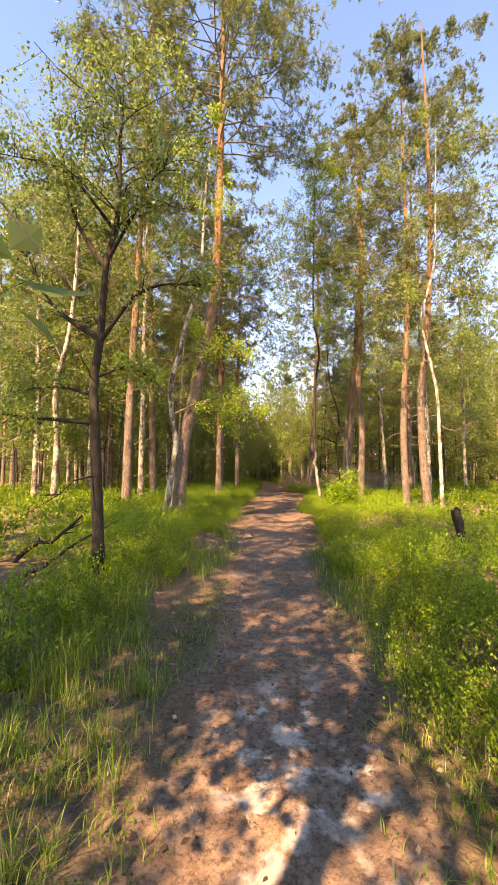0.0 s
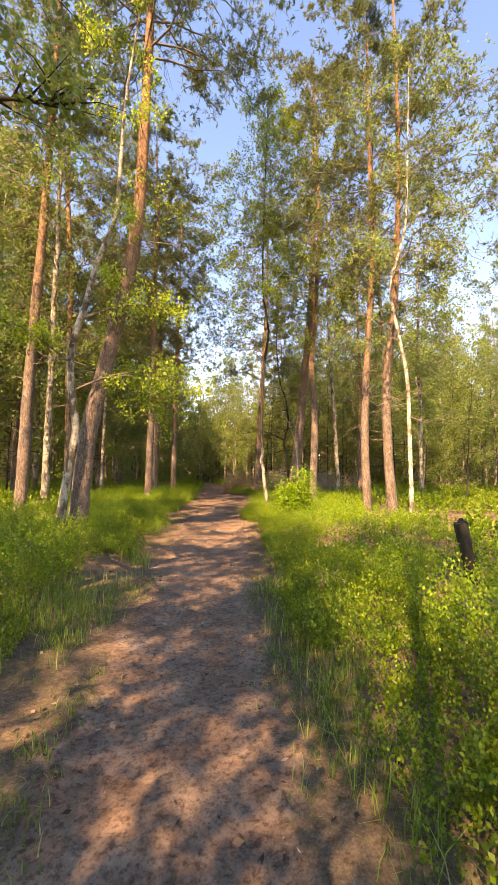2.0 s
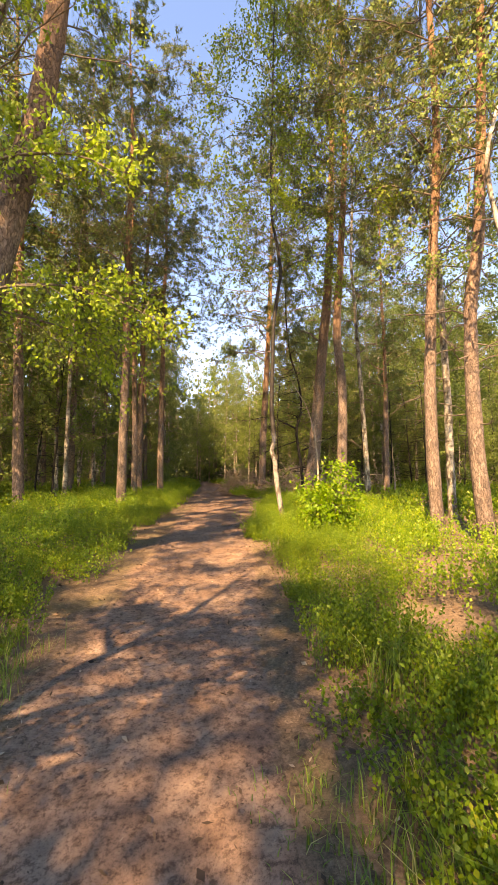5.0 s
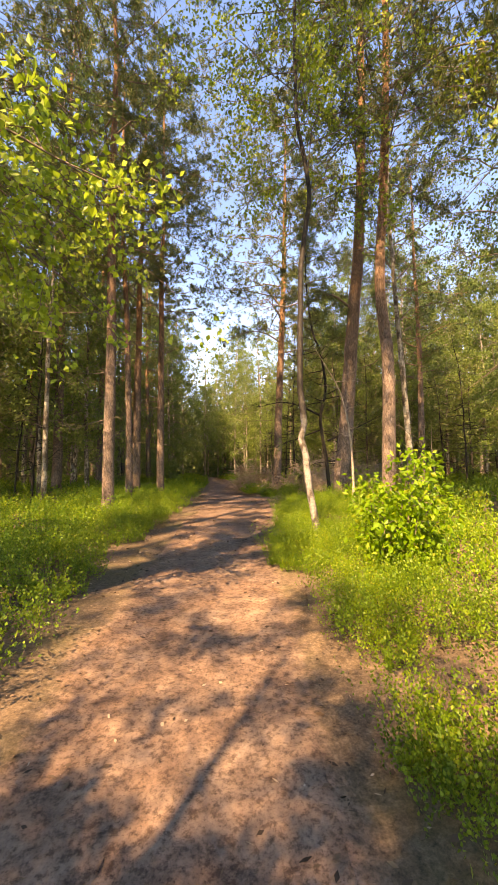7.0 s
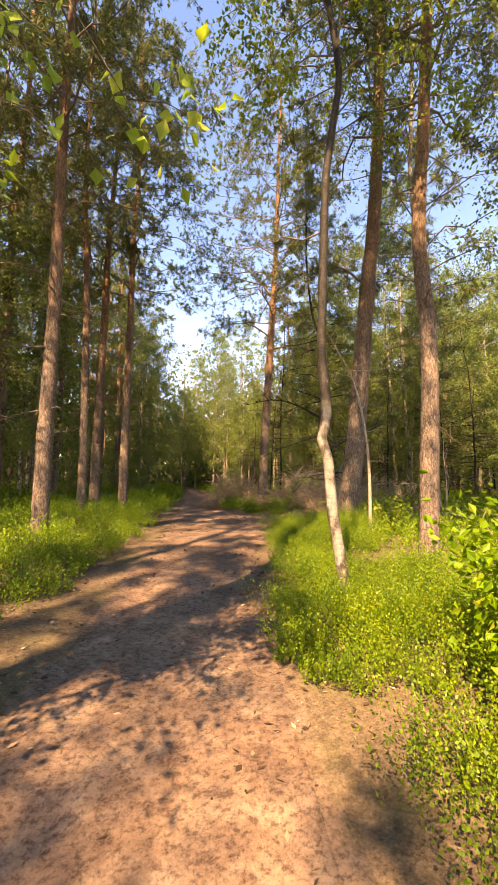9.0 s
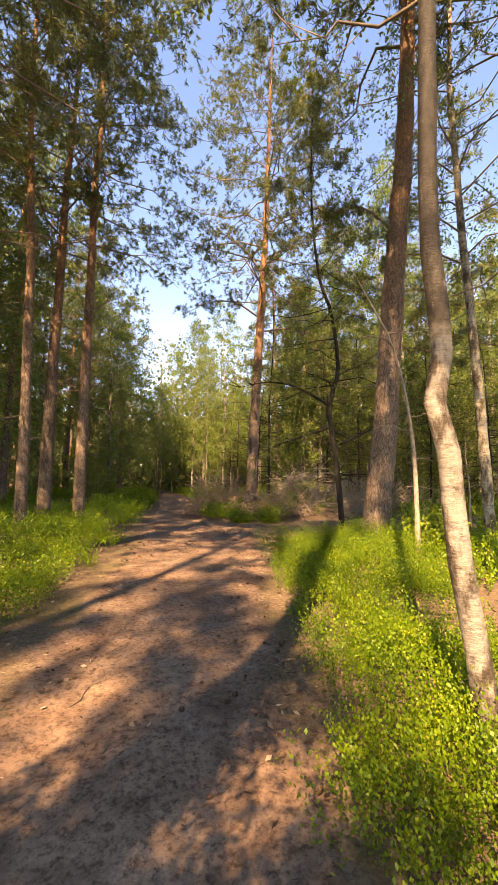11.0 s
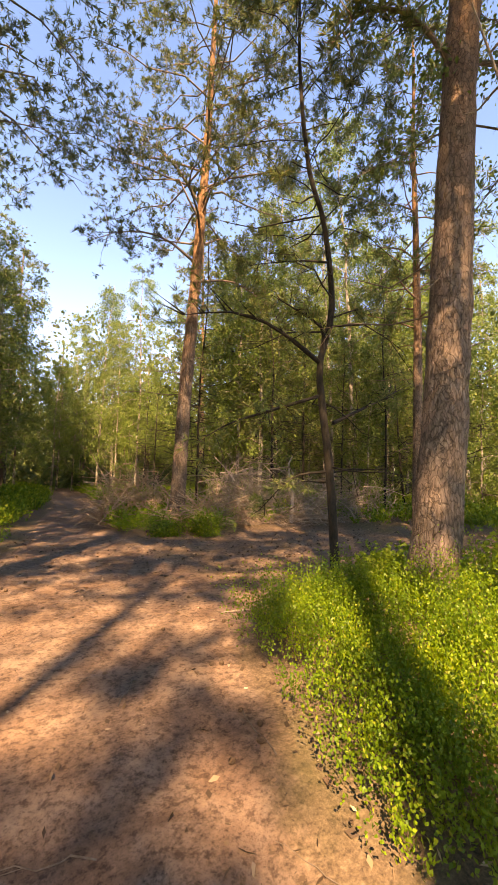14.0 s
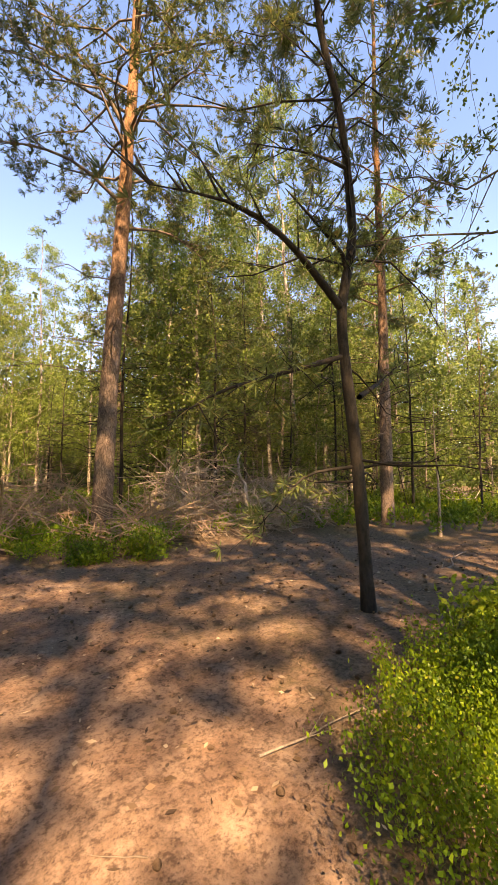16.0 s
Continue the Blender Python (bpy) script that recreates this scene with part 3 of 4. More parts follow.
plant_tree("birch_tree", "slim bright white birch", birch(34, 12, 0.056, 0.34, bent((-0.02, 2.2), (-0.05, 3.5), (-0.26, 4.6), (-0.42, 5.7), (-0.04, 7.1), (0.06, 8.4), (0.2, 12)), limbs=40, length=2.2), (WHITE_BIRCH, TWIG_BARK, BIRCH_LEAF), at_ground(5.38, 11.13), group=BESIDE)
plant_tree("birch_tree", "leaning white birch deep in the shade", birch(35, 17, 0.11, 0.28, bent((0.1, 2), (0.0, 4), (0.4, 6), (0.6, 9), (0.8, 17)), limbs=58, length=3.4), BIRCH_MATS, at_ground(-6.4, 13.0), group=BESIDE)
plant_tree("birch_tree", "tall leafy birch behind the leaning pine", birch(36, 18.5, 0.12, 0.24, limbs=66, length=3.6), BIRCH_MATS, at_ground(-4.2, 15.5), group=BESIDE)
plant_tree("birch_tree", "tall leafy birch leaning over the far path", birch(39, 15, 0.09, 0.3, limbs=50, length=3.0, lean=(-0.04, 0)), BIRCH_MATS, at_ground(6.4, 18.6), group=BESIDE)
plant_tree("birch_tree", "leafy birch beside the pine cluster", birch(42, 13, 0.08, 0.3, limbs=46, length=2.8, lean=(0.03, 0)), BIRCH_MATS, at_ground(-3.6, 20.2), group=BESIDE)
plant_tree("birch_tree", "tall leafy birch among the pines", birch(37, 16, 0.10, 0.26, limbs=54, length=3.2), BIRCH_MATS, at_ground(6.6, 14.6), group=BESIDE)

# the forked tree in the clearing
fork_limbs = [([(-0.27, 0, 2.75), (-0.7, -0.05, 2.95), (-1.13, -0.1, 3.1), (-1.6, -0.1, 3.15), (-2.2, -0.1, 3.0)], 0.04),
              ([(-0.26, 0, 2.85), (-0.27, -0.05, 3.2), (-0.69, -0.1, 3.35), (-1.1, -0.15, 3.45)], 0.03),
              ([(-0.27, 0, 2.3), (-0.97, 0.1, 2.05), (-1.5, 0.15, 1.85), (-1.9, 0.2, 1.6)], 0.025),
              ([(-0.05, 0, 1.95), (0.55, 0.2, 2.2), (1.3, 0.5, 2.5), (2.3, 0.8, 2.95)], 0.03),
              ([(-0.12, 0, 4.2), (-0.6, 0, 4.1), (-1.2, 0.1, 3.95)], 0.02),
              ([(-0.1, 0, 3.4), (0.5, 0.1, 3.7), (0.9, 0.2, 3.8)], 0.015),
              ([(-0.12, 0, 1.3), (-0.5, 0.3, 1.2), (-0.9, 0.5, 0.75)], 0.02)]
plant_tree("forked_tree", "slim dark pine forked into long bare crooked limbs", pine(40, 10, 0.063, 0.45, bent((-0.1, 1.25), (-0.25, 2.3), (-0.27, 2.8), (-0.08, 3.45), (-0.13, 4.25), (-0.26, 4.9), (-0.48, 5.5), (-0.65, 7.2), (-0.6, 10)), limbs=34, length=1.7, tufts=7, blades=20, leaf=(0.11, 0.011, "needle"), extra=fork_limbs, twigs=5, dead=16), (DARK_BARK, DARK_BARK, NEEDLES), at_ground(4.8, 20.65), group=BESIDE)
# dead leaning sapling
plant_tree("dead_sapling", "thin pale dead sapling leaning beside a pine", grow(np.random.default_rng(41), bent((-0.04, 1.6), (-0.28, 2.8), (-0.6, 3.4), (-0.9, 3.9)), 0.04, 0.3, 8, 0.6, 0.3, 0.2, 2, 1, 0, NEEDLE, 0.5, birch_shape, 0, 7), (DEAD_WOOD, DEAD_WOOD, NEEDLES), at_ground(4.42, 17.7), group=BESIDE)

# ---- woods all round ----
WOODS = "trees of the woods"
far_pines = [plant_tree("pine_tree", "tall forest pine with bare lower trunk", pine(50 + i, 14 + i, 0.15, 0.34 + 0.05 * i, limbs=38, tufts=6, blades=9, twigs=5, sides=7, leaf=FAR_NEEDLE), (PINE_BARK, PINE_BARK, NEEDLES), at_ground(*p), group=WOODS, joined=True) for i, p in enumerate(((9.5, 23.5), (-7, 20), (12, 14), (-10, 28)))]
far_birches = [plant_tree("birch_tree", "slender pale birch with light green leaves", birch(60 + i, 9 + 1.6 * i, 0.08, 0.2, limbs=36, tufts=5, blades=8, twigs=5, leaf=FAR_LEAF, sides=7), BIRCH_MATS, at_ground(*p), group=WOODS, joined=True) for i, p in enumerate(((8, 30), (-5, 27), (-9, 17), (3.5, 43)))]
saplings = [plant_tree("young_birch", "young leafy birch of the understorey", birch(70 + i, 3.2 + 1.2 * i, 0.03, 0.08, limbs=26, length=1.1, tufts=4, blades=9, twigs=5, leaf=(0.085, 0.063, "leaf"), sides=5), GREY_MATS, at_ground(*p), group="understorey", joined=True) for i, p in enumerate(((7, 31), (-4, 30), (11, 27)))]
near_birches = [plant_tree("birch_tree", "slender birch with fine light green leaves", birch(65 + i, 10 + 2.2 * i, 0.085, 0.2, limbs=40, tufts=6, blades=9, twigs=5, leaf=(0.085, 0.063, "leaf"), sides=8), BIRCH_MATS, at_ground(*p), group=WOODS, joined=True) for i, p in enumerate(((7.6, 28.5), (-4.6, 22.5), (9.5, 17.5)))]
thin_dark = [plant_tree("dark_sapling", "thin dark sapling with bare crooked twigs", birch(75 + i, 6 + 1.5 * i, 0.045, 0.4, limbs=20, length=1.2, tufts=3, blades=4, twigs=3, leaf=(0.10, 0.075, "leaf"), sides=6, dead=26), (DARK_BARK, DARK_BARK, BIRCH_LEAF), at_ground(*p), group="understorey", joined=True) for i, p in enumerate(((-4.3, 21.2), (-5.6, 17.0), (11.2, 26.4)))]
young_pines = [plant_tree("young_pine", "dark shaded young pine with dead lower twigs", pine(80 + i, 6.5 + 1.8 * i, 0.055, 0.32, limbs=32, length=1.6, tufts=4, blades=6, twigs=4, leaf=(0.17, 0.03, "needle"), sides=6, dead=34), (DARK_BARK, TWIG_BARK, NEEDLES), at_ground(*p), group="understorey", joined=True) for i, p in enumerate(((7.3, 27.0), (9.3, 28.4), (5.6, 29.2)))]
rng = np.random.default_rng(5)
placed = [(-5.64, 7.0), (-6.0, 3.6), (-4.3, 21.2), (-5.6, 17.0), (11.2, 26.4), (7.3, 27.0), (9.3, 28.4), (5.6, 29.2)]


def scatter(n, templates, x_range, y_range, keep, gap, size):
    made = 0
    for _ in range(n * 40):
        if made >= n:
            return
        x, y = rng.uniform(*x_range), rng.uniform(*y_range)
        if not keep(x, y) or any((x - a) ** 2 + (y - b) ** 2 < gap * gap for a, b in placed):
            continue
        placed.append((x, y))
        made += 1
        ob = templates[int(rng.integers(len(templates)))]
        s = rng.uniform(*size)
        copy_thing(ob, Matrix.LocRotScale((x, y, float(height_at(x, y))), Euler((rng.normal(0, 0.03), rng.normal(0, 0.03), rng.uniform(0, 6.28))), (s, s, s)))


def woods(x, y):
    in_sight = x > -0.85 * y - 1 and (x < 0.85 * y + 2 or x < 2.6 * (y - 18) + 2)
    return in_sight and outside(x, y) > 1.7 + 0.01 * y and (y > 27 or x < -3.6 or x > 7.0) and not (y < 14 and -6 < x < 8) and not (18 < y < 27 and 0 < x < 10.5)


def right_wood(x, y):
    """Behind the clearing, clear of the gap in the crowns over the path."""
    return x > 0.28 * (y - 17) + 2.6 and y - 17 > 0.45 * (x - 2)


def left_wood(x, y):
    return woods(x, y) and x < -1.4


scatter(26, near_birches, (4, 20), (27.5, 40), right_wood, 1.7, (0.95, 1.3))
scatter(11, far_pines, (4, 22), (30, 44), right_wood, 1.9, (0.85, 1.05))
scatter(5, young_pines, (5, 15), (26.5, 34), right_wood, 1.3, (0.7, 1.1))
scatter(7, near_birches, (-12, -2.5), (13, 24), left_wood, 2.0, (1.2, 1.5))
scatter(5, far_pines, (-12, -2.5), (14, 24), left_wood, 2.0, (1.15, 1.4))
scatter(9, near_birches, (-14, -1.5), (22, 36), left_wood, 1.7, (0.95, 1.3))
scatter(20, far_pines, (-17, -1.5), (20, 42), left_wood, 1.6, (0.85, 1.2))
scatter(26, thin_dark, (-13, 20), (14, 38), woods, 1.2, (0.7, 1.2))
scatter(7, near_birches, (-13, 26), (18, 33), woods, 1.9, (0.85, 1.2))
scatter(18, far_pines, (-22, 30), (26, 46), woods, 2.0, (0.85, 1.15))
scatter(26, far_birches, (-22, 32), (30, 48), woods, 1.7, (0.8, 1.2))
scatter(30, saplings, (-18, 26), (20, 42), woods, 1.3, (0.7, 1.3))
# trees that close the path's far end
for k, x, y in ((0, 1.2, 47), (1, 4.6, 45.5), (2, -1.8, 46), (0, 6.8, 48), (1, -4.2, 44), (2, 2.8, 51), (0, -0.4, 53), (1, -1.4, 38), (2, 5.2, 39), (0, -0.9, 42), (1, 4.4, 42), (2, 6.4, 43), (0, 0.9, 45), (2, 2.2, 48)):
    copy_thing(near_birches[k], Matrix.LocRotScale((x, y, float(height_at(x, y))), Euler((0, 0, x * 2)), (0.9, 0.9, 0.9)))
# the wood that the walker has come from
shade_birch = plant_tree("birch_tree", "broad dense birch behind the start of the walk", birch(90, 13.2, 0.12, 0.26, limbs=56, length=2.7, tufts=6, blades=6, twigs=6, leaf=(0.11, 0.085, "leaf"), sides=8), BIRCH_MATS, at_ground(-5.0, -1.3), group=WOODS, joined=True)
for x, y, size in ((-7.9, -1.6, 1.03), (-1.7, -1.8, 1.0), (-6.4, -5.0, 1.05), (-0.2, -4.4, 1.02)):
    copy_thing(shade_birch, Matrix.LocRotScale((x, y, float(height_at(x, y))), Euler((0, 0, x * 3)), (size, size, size)))
    placed.append((x, y))
for k, x, y, size in ((1, -7.8, 5.2, 0.9), (3, -7.4, 2.0, 1.15), (2, 1.9, -6.2, 0.95), (3, 3.8, -4.2, 0.9)):
    copy_thing(far_pines[k], Matrix.LocRotScale((x, y, float(height_at(x, y))), Euler((0, 0, x * 3)), (size, size, size)))
    placed.append((x, y))
scatter(10, far_pines + far_birches, (-20, 14), (-24, -10), lambda x, y: outside(x, y) > 1.6, 3.0, (0.9, 1.1))


def far_woods():
    """The wood's far edge: many crowns that can no longer be told apart."""
    r = np.random.default_rng(8)
    leaf_acc, wood_acc = Acc(), Acc()
    for i in range(330):
        a = r.uniform(-1.25, 1.6)
        d = r.uniform(46, 74)
        x, y = 2 + d * math.sin(a), 4 + d * math.cos(a)
        h = r.uniform(8, 17)
        z0 = float(height_at(x, y))
        n = 480
        t = r.uniform(0.0, 1, (n, 1)) ** 1.25
        rad = 2.6 * np.sin(np.pi * np.minimum(1, 0.15 + 0.83 * t)) ** 0.7 * np.sqrt(r.uniform(0.1, 1, (n, 1)))
        az = r.uniform(0, 6.28, (n, 1))
        c = np.concatenate([x + rad * np.cos(az), y + rad * np.sin(az), z0 + h * t], 1) + r.normal(0, 0.15, (n, 3))
        leaves(leaf_acc, c, r.normal(0, 1, (n, 3)) + np.array([0, 0, -0.3]), 0.36, 0.26, r)
        tube(wood_acc, [(x, y, z0 - 0.3), (x + r.normal(0, 0.3), y, z0 + h * 0.8)], [0.13, 0.05], 4)
    n = 52000
    a, d = r.uniform(-1.3, 1.65, (n, 1)), r.uniform(46, 80, (n, 1))
    c = np.concatenate([2 + d * np.sin(a), 4 + d * np.cos(a), r.uniform(0, 1, (n, 1)) ** 1.3 * 12 - 0.3], 1)
    leaves(leaf_acc, c, r.normal(0, 1, (n, 3)), 0.62, 0.46, r)
    n = 16000
    a, d = r.uniform(-1.3, 1.65, (n, 1)), r.uniform(84, 100, (n, 1))
    c = np.concatenate([2 + d * np.sin(a), 4 + d * np.cos(a), r.uniform(0, 1, (n, 1)) * 13 - 0.5], 1)
    leaves(leaf_acc, c, r.normal(0, 1, (n, 3)), 1.7, 1.3, r)
    n = 13000
    a, d = r.uniform(-1.2, 1.5, (n, 1)), r.uniform(44, 62, (n, 1))
    c = np.concatenate([2 + d * np.sin(a), 4 + d * np.cos(a), r.uniform(0, 1, (n, 1)) * 2.6 - 0.2], 1)
    leaves(leaf_acc, c, r.normal(0, 1, (n, 3)), 0.5, 0.38, r)
    woods_ob = tagged(new("far_woods"), "distant green edge of mixed woodland", "woods", kind="stuff")
    for nm, acc, mat in (("crown", leaf_acc, HAZED_GREEN), ("trunk", wood_acc, TWIG_BARK)):
        ob = tagged(new(nm, acc.mesh(nm, mat)), kind="stuff")
        ob.parent = woods_ob


far_woods()


# ---- ground cover ----
def bilberry_clump(r, stems, per, height, spread):
    """One low clump: bases and ways of its leaves."""
    base, way = [], []
    for i in range(stems):
        a, lean = r.uniform(0, 6.28), r.uniform(0.03, 0.45)
        out = np.array([math.cos(a), math.sin(a), 0])
        foot = out * r.uniform(0, spread)
        t = np.linspace(0.22, 1, per)[:, None] ** 0.75 + r.normal(0, 0.03, (per, 1))
        h = height * r.uniform(0.6, 1.15)
        p = foot + out * lean * h * t ** 1.5 + np.array([0, 0, 1]) * h * t
        base.append(p + r.normal(0, 0.012, (per, 3)))
        way.append(np.concatenate([r.normal(0, 0.7, (per, 2)) + out[:2] * 0.2, r.uniform(0.15, 1.3, (per, 1)) + 0.5 * t ** 2], 1))
    return np.concatenate(base), np.concatenate(way)


def cover(name, label, category, points, sizes, templates, leaf_len, leaf_wid, mat, r):
    acc = Acc()
    pick = r.integers(0, len(templates), len(points))
    for k, (b, w) in enumerate(templates):
        q = points[pick == k]
        sz = sizes[pick == k]
        n = len(q)
        if not n:
            continue
        a = r.uniform(0, 6.28, n)
        c, s_ = np.cos(a), np.sin(a)
        rot = np.stack([np.stack([c, -s_, 0 * c], -1), np.stack([s_, c, 0 * c], -1), np.stack([0 * c, 0 * c, 1 + 0 * c], -1)], 1)
        B = np.einsum("nij,kj->nki", rot, b) * sz[:, None, None] + q[:, None]
        W = np.einsum("nij,kj->nki", rot, w)
        leaves(acc, B.reshape(-1, 3), W.reshape(-1, 3), leaf_len, leaf_wid, r, 0.3)
    return tagged(new(name, acc.mesh(name, mat)), label, category, kind="stuff")


def spots(r, n, x_range, y_range, chance):
    x, y = r.uniform(*x_range, n), r.uniform(*y_range, n)
    keep = r.uniform(0, 1, n) < chance(x, y)
    x, y = x[keep], y[keep]
    return np.stack([x, y, height_at(x, y) - 0.02], -1)


def berry_chance(x, y):
    off = outside(x, y)
    l, rr = path_sides(y)
    right = x > rr
    start = np.where(right, np.where(y > 13, 0.12, 0.22), np.where(y < 9, 0.75, 0.35))
    c = smooth(start - 0.15, start + 0.3, off + 0.22 * wave(x, y, 2.6, 11))
    dry = right & (y > 8.3) & (y < 13.5)
    gaps = smooth(-0.75, -0.2, np.where(dry, 0.55 * wave(x, y, 4.2, 23) + 0.35 * wave(x, y, 1.5, 13) - 0.30, wave(x, y, 1.5, 13) + np.where(right & (y > 14), np.where(y > 16.3, 0.35, 0.02) + 0.5 * wave(x, y, 5.0, 24), 0.15)))
    gaps = gaps * smooth(0.7, 1.15, np.hypot((x - 4.05) / 0.8, (y - 15.9) / 0.7) + 0.2 * wave(x, y, 5.0, 27))
    return smooth(0.3, 0.55, c * gaps * (1 - clearing(x, y)))


r = np.random.default_rng(21)
near_t = [bilberry_clump(r, 11, 11, 0.40, 0.17) for i in range(14)]
fine_t = [bilberry_clump(r, 18, 17, 0.40, 0.18) for i in range(14)]
mid_t = [bilberry_clump(r, 7, 11, 0.36, 0.18) for i in range(10)]
wide_t = [bilberry_clump(r, 6, 8, 0.36, 0.3) for i in range(8)]
p = spots(r, 9000, (-2.4, 4.6), (0.8, 20.2), lambda x, y: berry_chance(x, y) * (outside(x, y) < np.where((x > 1) & (y > 13), 2.0, 1.4)) * np.where(x < 0.3, 0.7, 1))
close = (p[:, 0] > 1) & (p[:, 1] > 9.5)
for q, kinds, ln, wd, size, label in ((p[close], fine_t, 0.0185, 0.0125, 1.0, "mounded bilberry shrubs with dense fresh green leaves"), (p[~close], near_t, 0.026, 0.017, 0.95, "dense low bilberry shrubs with bright green leaves")):
    cover("bilberry_carpet", label, "shrub", q, r.uniform(0.6, 1.1, len(q)) * size * (1 + 0.5 * wave(q[:, 0], q[:, 1], 6.0, 31)), kinds, ln, wd, BERRY_LEAF, r)
p = spots(r, 7500, (-4.5, 6.5), (0.2, 27), lambda x, y: berry_chance(x, y) * (outside(x, y) >= np.where(y > 20.2, 0, np.where((x > 1) & (y > 13), 1.9, 1.3))) * (outside(x, y) < 4))
cover("bilberry_carpet", "thick bilberry shrubs a few steps off the path", "shrub", p, r.uniform(0.65, 1.15, len(p)) * (1 + 0.25 * wave(p[:, 0], p[:, 1], 4.0, 31)), mid_t, 0.036, 0.023, BERRY_LEAF, r)
p = spots(r, 8500, (-14, 20), (3, 44), lambda x, y: berry_chance(x, y) * (outside(x, y) >= 3.8) * 0.8)
cover("bilberry_carpet", "bilberry undergrowth spreading beneath the trees", "shrub", p, r.uniform(0.7, 1.3, len(p)), wide_t, 0.085, 0.056, BERRY_LEAF, r)
p = spots(r, 2500, (-1, 5), (26, 46), lambda x, y: berry_chance(x, y) * (outside(x, y) < 3.2))
cover("bilberry_carpet", "bilberry undergrowth lining the far path", "shrub", p, r.uniform(0.8, 1.3, len(p)), wide_t, 0.085, 0.055, BERRY_LEAF, r)


def grass(name, label, points, r, blades, length, width):
    acc = Acc()
    n = len(points) * blades
    b = np.repeat(points, blades, 0) + np.concatenate([r.normal(0, 0.05, (n, 2)), np.zeros((n, 1))], 1)
    out = np.concatenate([r.normal(0, 1, (n, 2)), np.zeros((n, 1))], 1)
    ln = length * r.uniform(0.5, 1.2, (n, 1))
    up = np.array([0, 0, 1.0])
    side = unit(np.cross(out, up)) * width * 0.5
    m = b + up * ln * 0.6 + out * ln * 0.14
    t = b + up * ln * 0.85 + out * ln * 0.42
    v = np.stack([b - side, b + side, m + side * 0.8, m - side * 0.8, t + side * 0.1, t - side * 0.1], 1).reshape(-1, 3)
    i = np.arange(n)[:, None] * 6
    acc.add(v, np.concatenate([i + np.array([[0, 1, 2, 3]]), i + np.array([[3, 2, 4, 5]])]))
    return tagged(new(name, acc.mesh(name, GRASS_BLADE)), label, "grass", kind="stuff")


def grass_chance(x, y):
    off = outside(x, y)
    l, rr = path_sides(y)
    left = (x < l) & (y < 9.5)
    right = (x > rr) & (y < 9)
    g = smooth(-0.2, 0.3, wave(x, y, 2.0, 17) + 0.15)
    return np.where(left, smooth(0.1, 0.35, off) * (1 - smooth(1.2, 2.2, off)) * g, np.where(right, smooth(0.0, 0.2, off) * (1 - smooth(0.4, 0.8, off)) * g * 0.7, 0))


grass("grass", "soft green grass tufts along the path's edge", spots(r, 6500, (-3, 3), (0.3, 11), grass_chance), r, 12, 0.22, 0.006)
# long tufts standing singly at the path's right edge
for x, y in ((1.75, 6.7), (1.95, 7.3), (1.5, 5.9), (2.05, 8.5), (2.3, 8.1), (1.9, 9.0), (-1.3, 3.0), (-1.7, 3.7), (-1.2, 4.1)):
    q = np.array([gp(x + r.normal(0, 0.12), y + r.normal(0, 0.12), -0.02) for i in range(9)])
    tagged(grass("grass_tuft", "tall soft green grass tuft beside the path", q, r, 16, 0.40, 0.006), group="grass tufts")
# short trampled grass thinning out into the path
grass("grass", "short trampled grass at the edge of the path", spots(r, 9000, (-2, 3), (0.3, 12), lambda x, y: (y < 8.2) * smooth(-0.25, 0.1, outside(x, y)) * (1 - smooth(0.3, 0.7, outside(x, y))) * smooth(-0.5, 0.4, wave(x, y, 3, 19)) * 0.8), r, 7, 0.09, 0.006)


def litter():
    """Fallen leaves, bark flakes and needles lying flat."""
    acc = Acc()
    p = spots(r, 75000, (-2.5, 9), (0.3, 26), lambda x, y: (0.2 + 0.75 * smooth(-0.55, 0.0, outside(x, y)) + 0.85 * clearing(x, y) + 0.5 * ((x > 2.2) & (y > 8) & (y < 14))) * (0.55 + 0.45 * wave(x, y, 5, 41))) + np.array([0, 0, 0.03])
    n = len(p)
    w = np.concatenate([r.normal(0, 1, (n, 2)), r.normal(0, 0.15, (n, 1))], 1)
    way = unit(w)
    side = unit(np.cross(way, np.array([0, 0, 1.0]) + r.normal(0, 0.45, (n, 3))))
    ln = r.uniform(0.012, 0.06, (n, 1))
    wd = ln * r.uniform(0.06, 0.34, (n, 1))
    v = np.stack([p, p + way * ln * 0.5 + side * wd, p + way * ln, p + way * ln * 0.5 - side * wd], 1).reshape(-1, 3)
    acc.add(v, np.arange(4 * n).reshape(n, 4))
    tagged(new("leaf_litter", acc.mesh("leaf_litter", LITTER)), "dry brown leaves, needles and bark flakes", "litter", kind="stuff")


LITTER = leaf_material("dry_litter", (0.03, 0.02, 0.014), (0.20, 0.125, 0.08), (0.40, 0.30, 0.21), 0.1, 0.8)
litter()


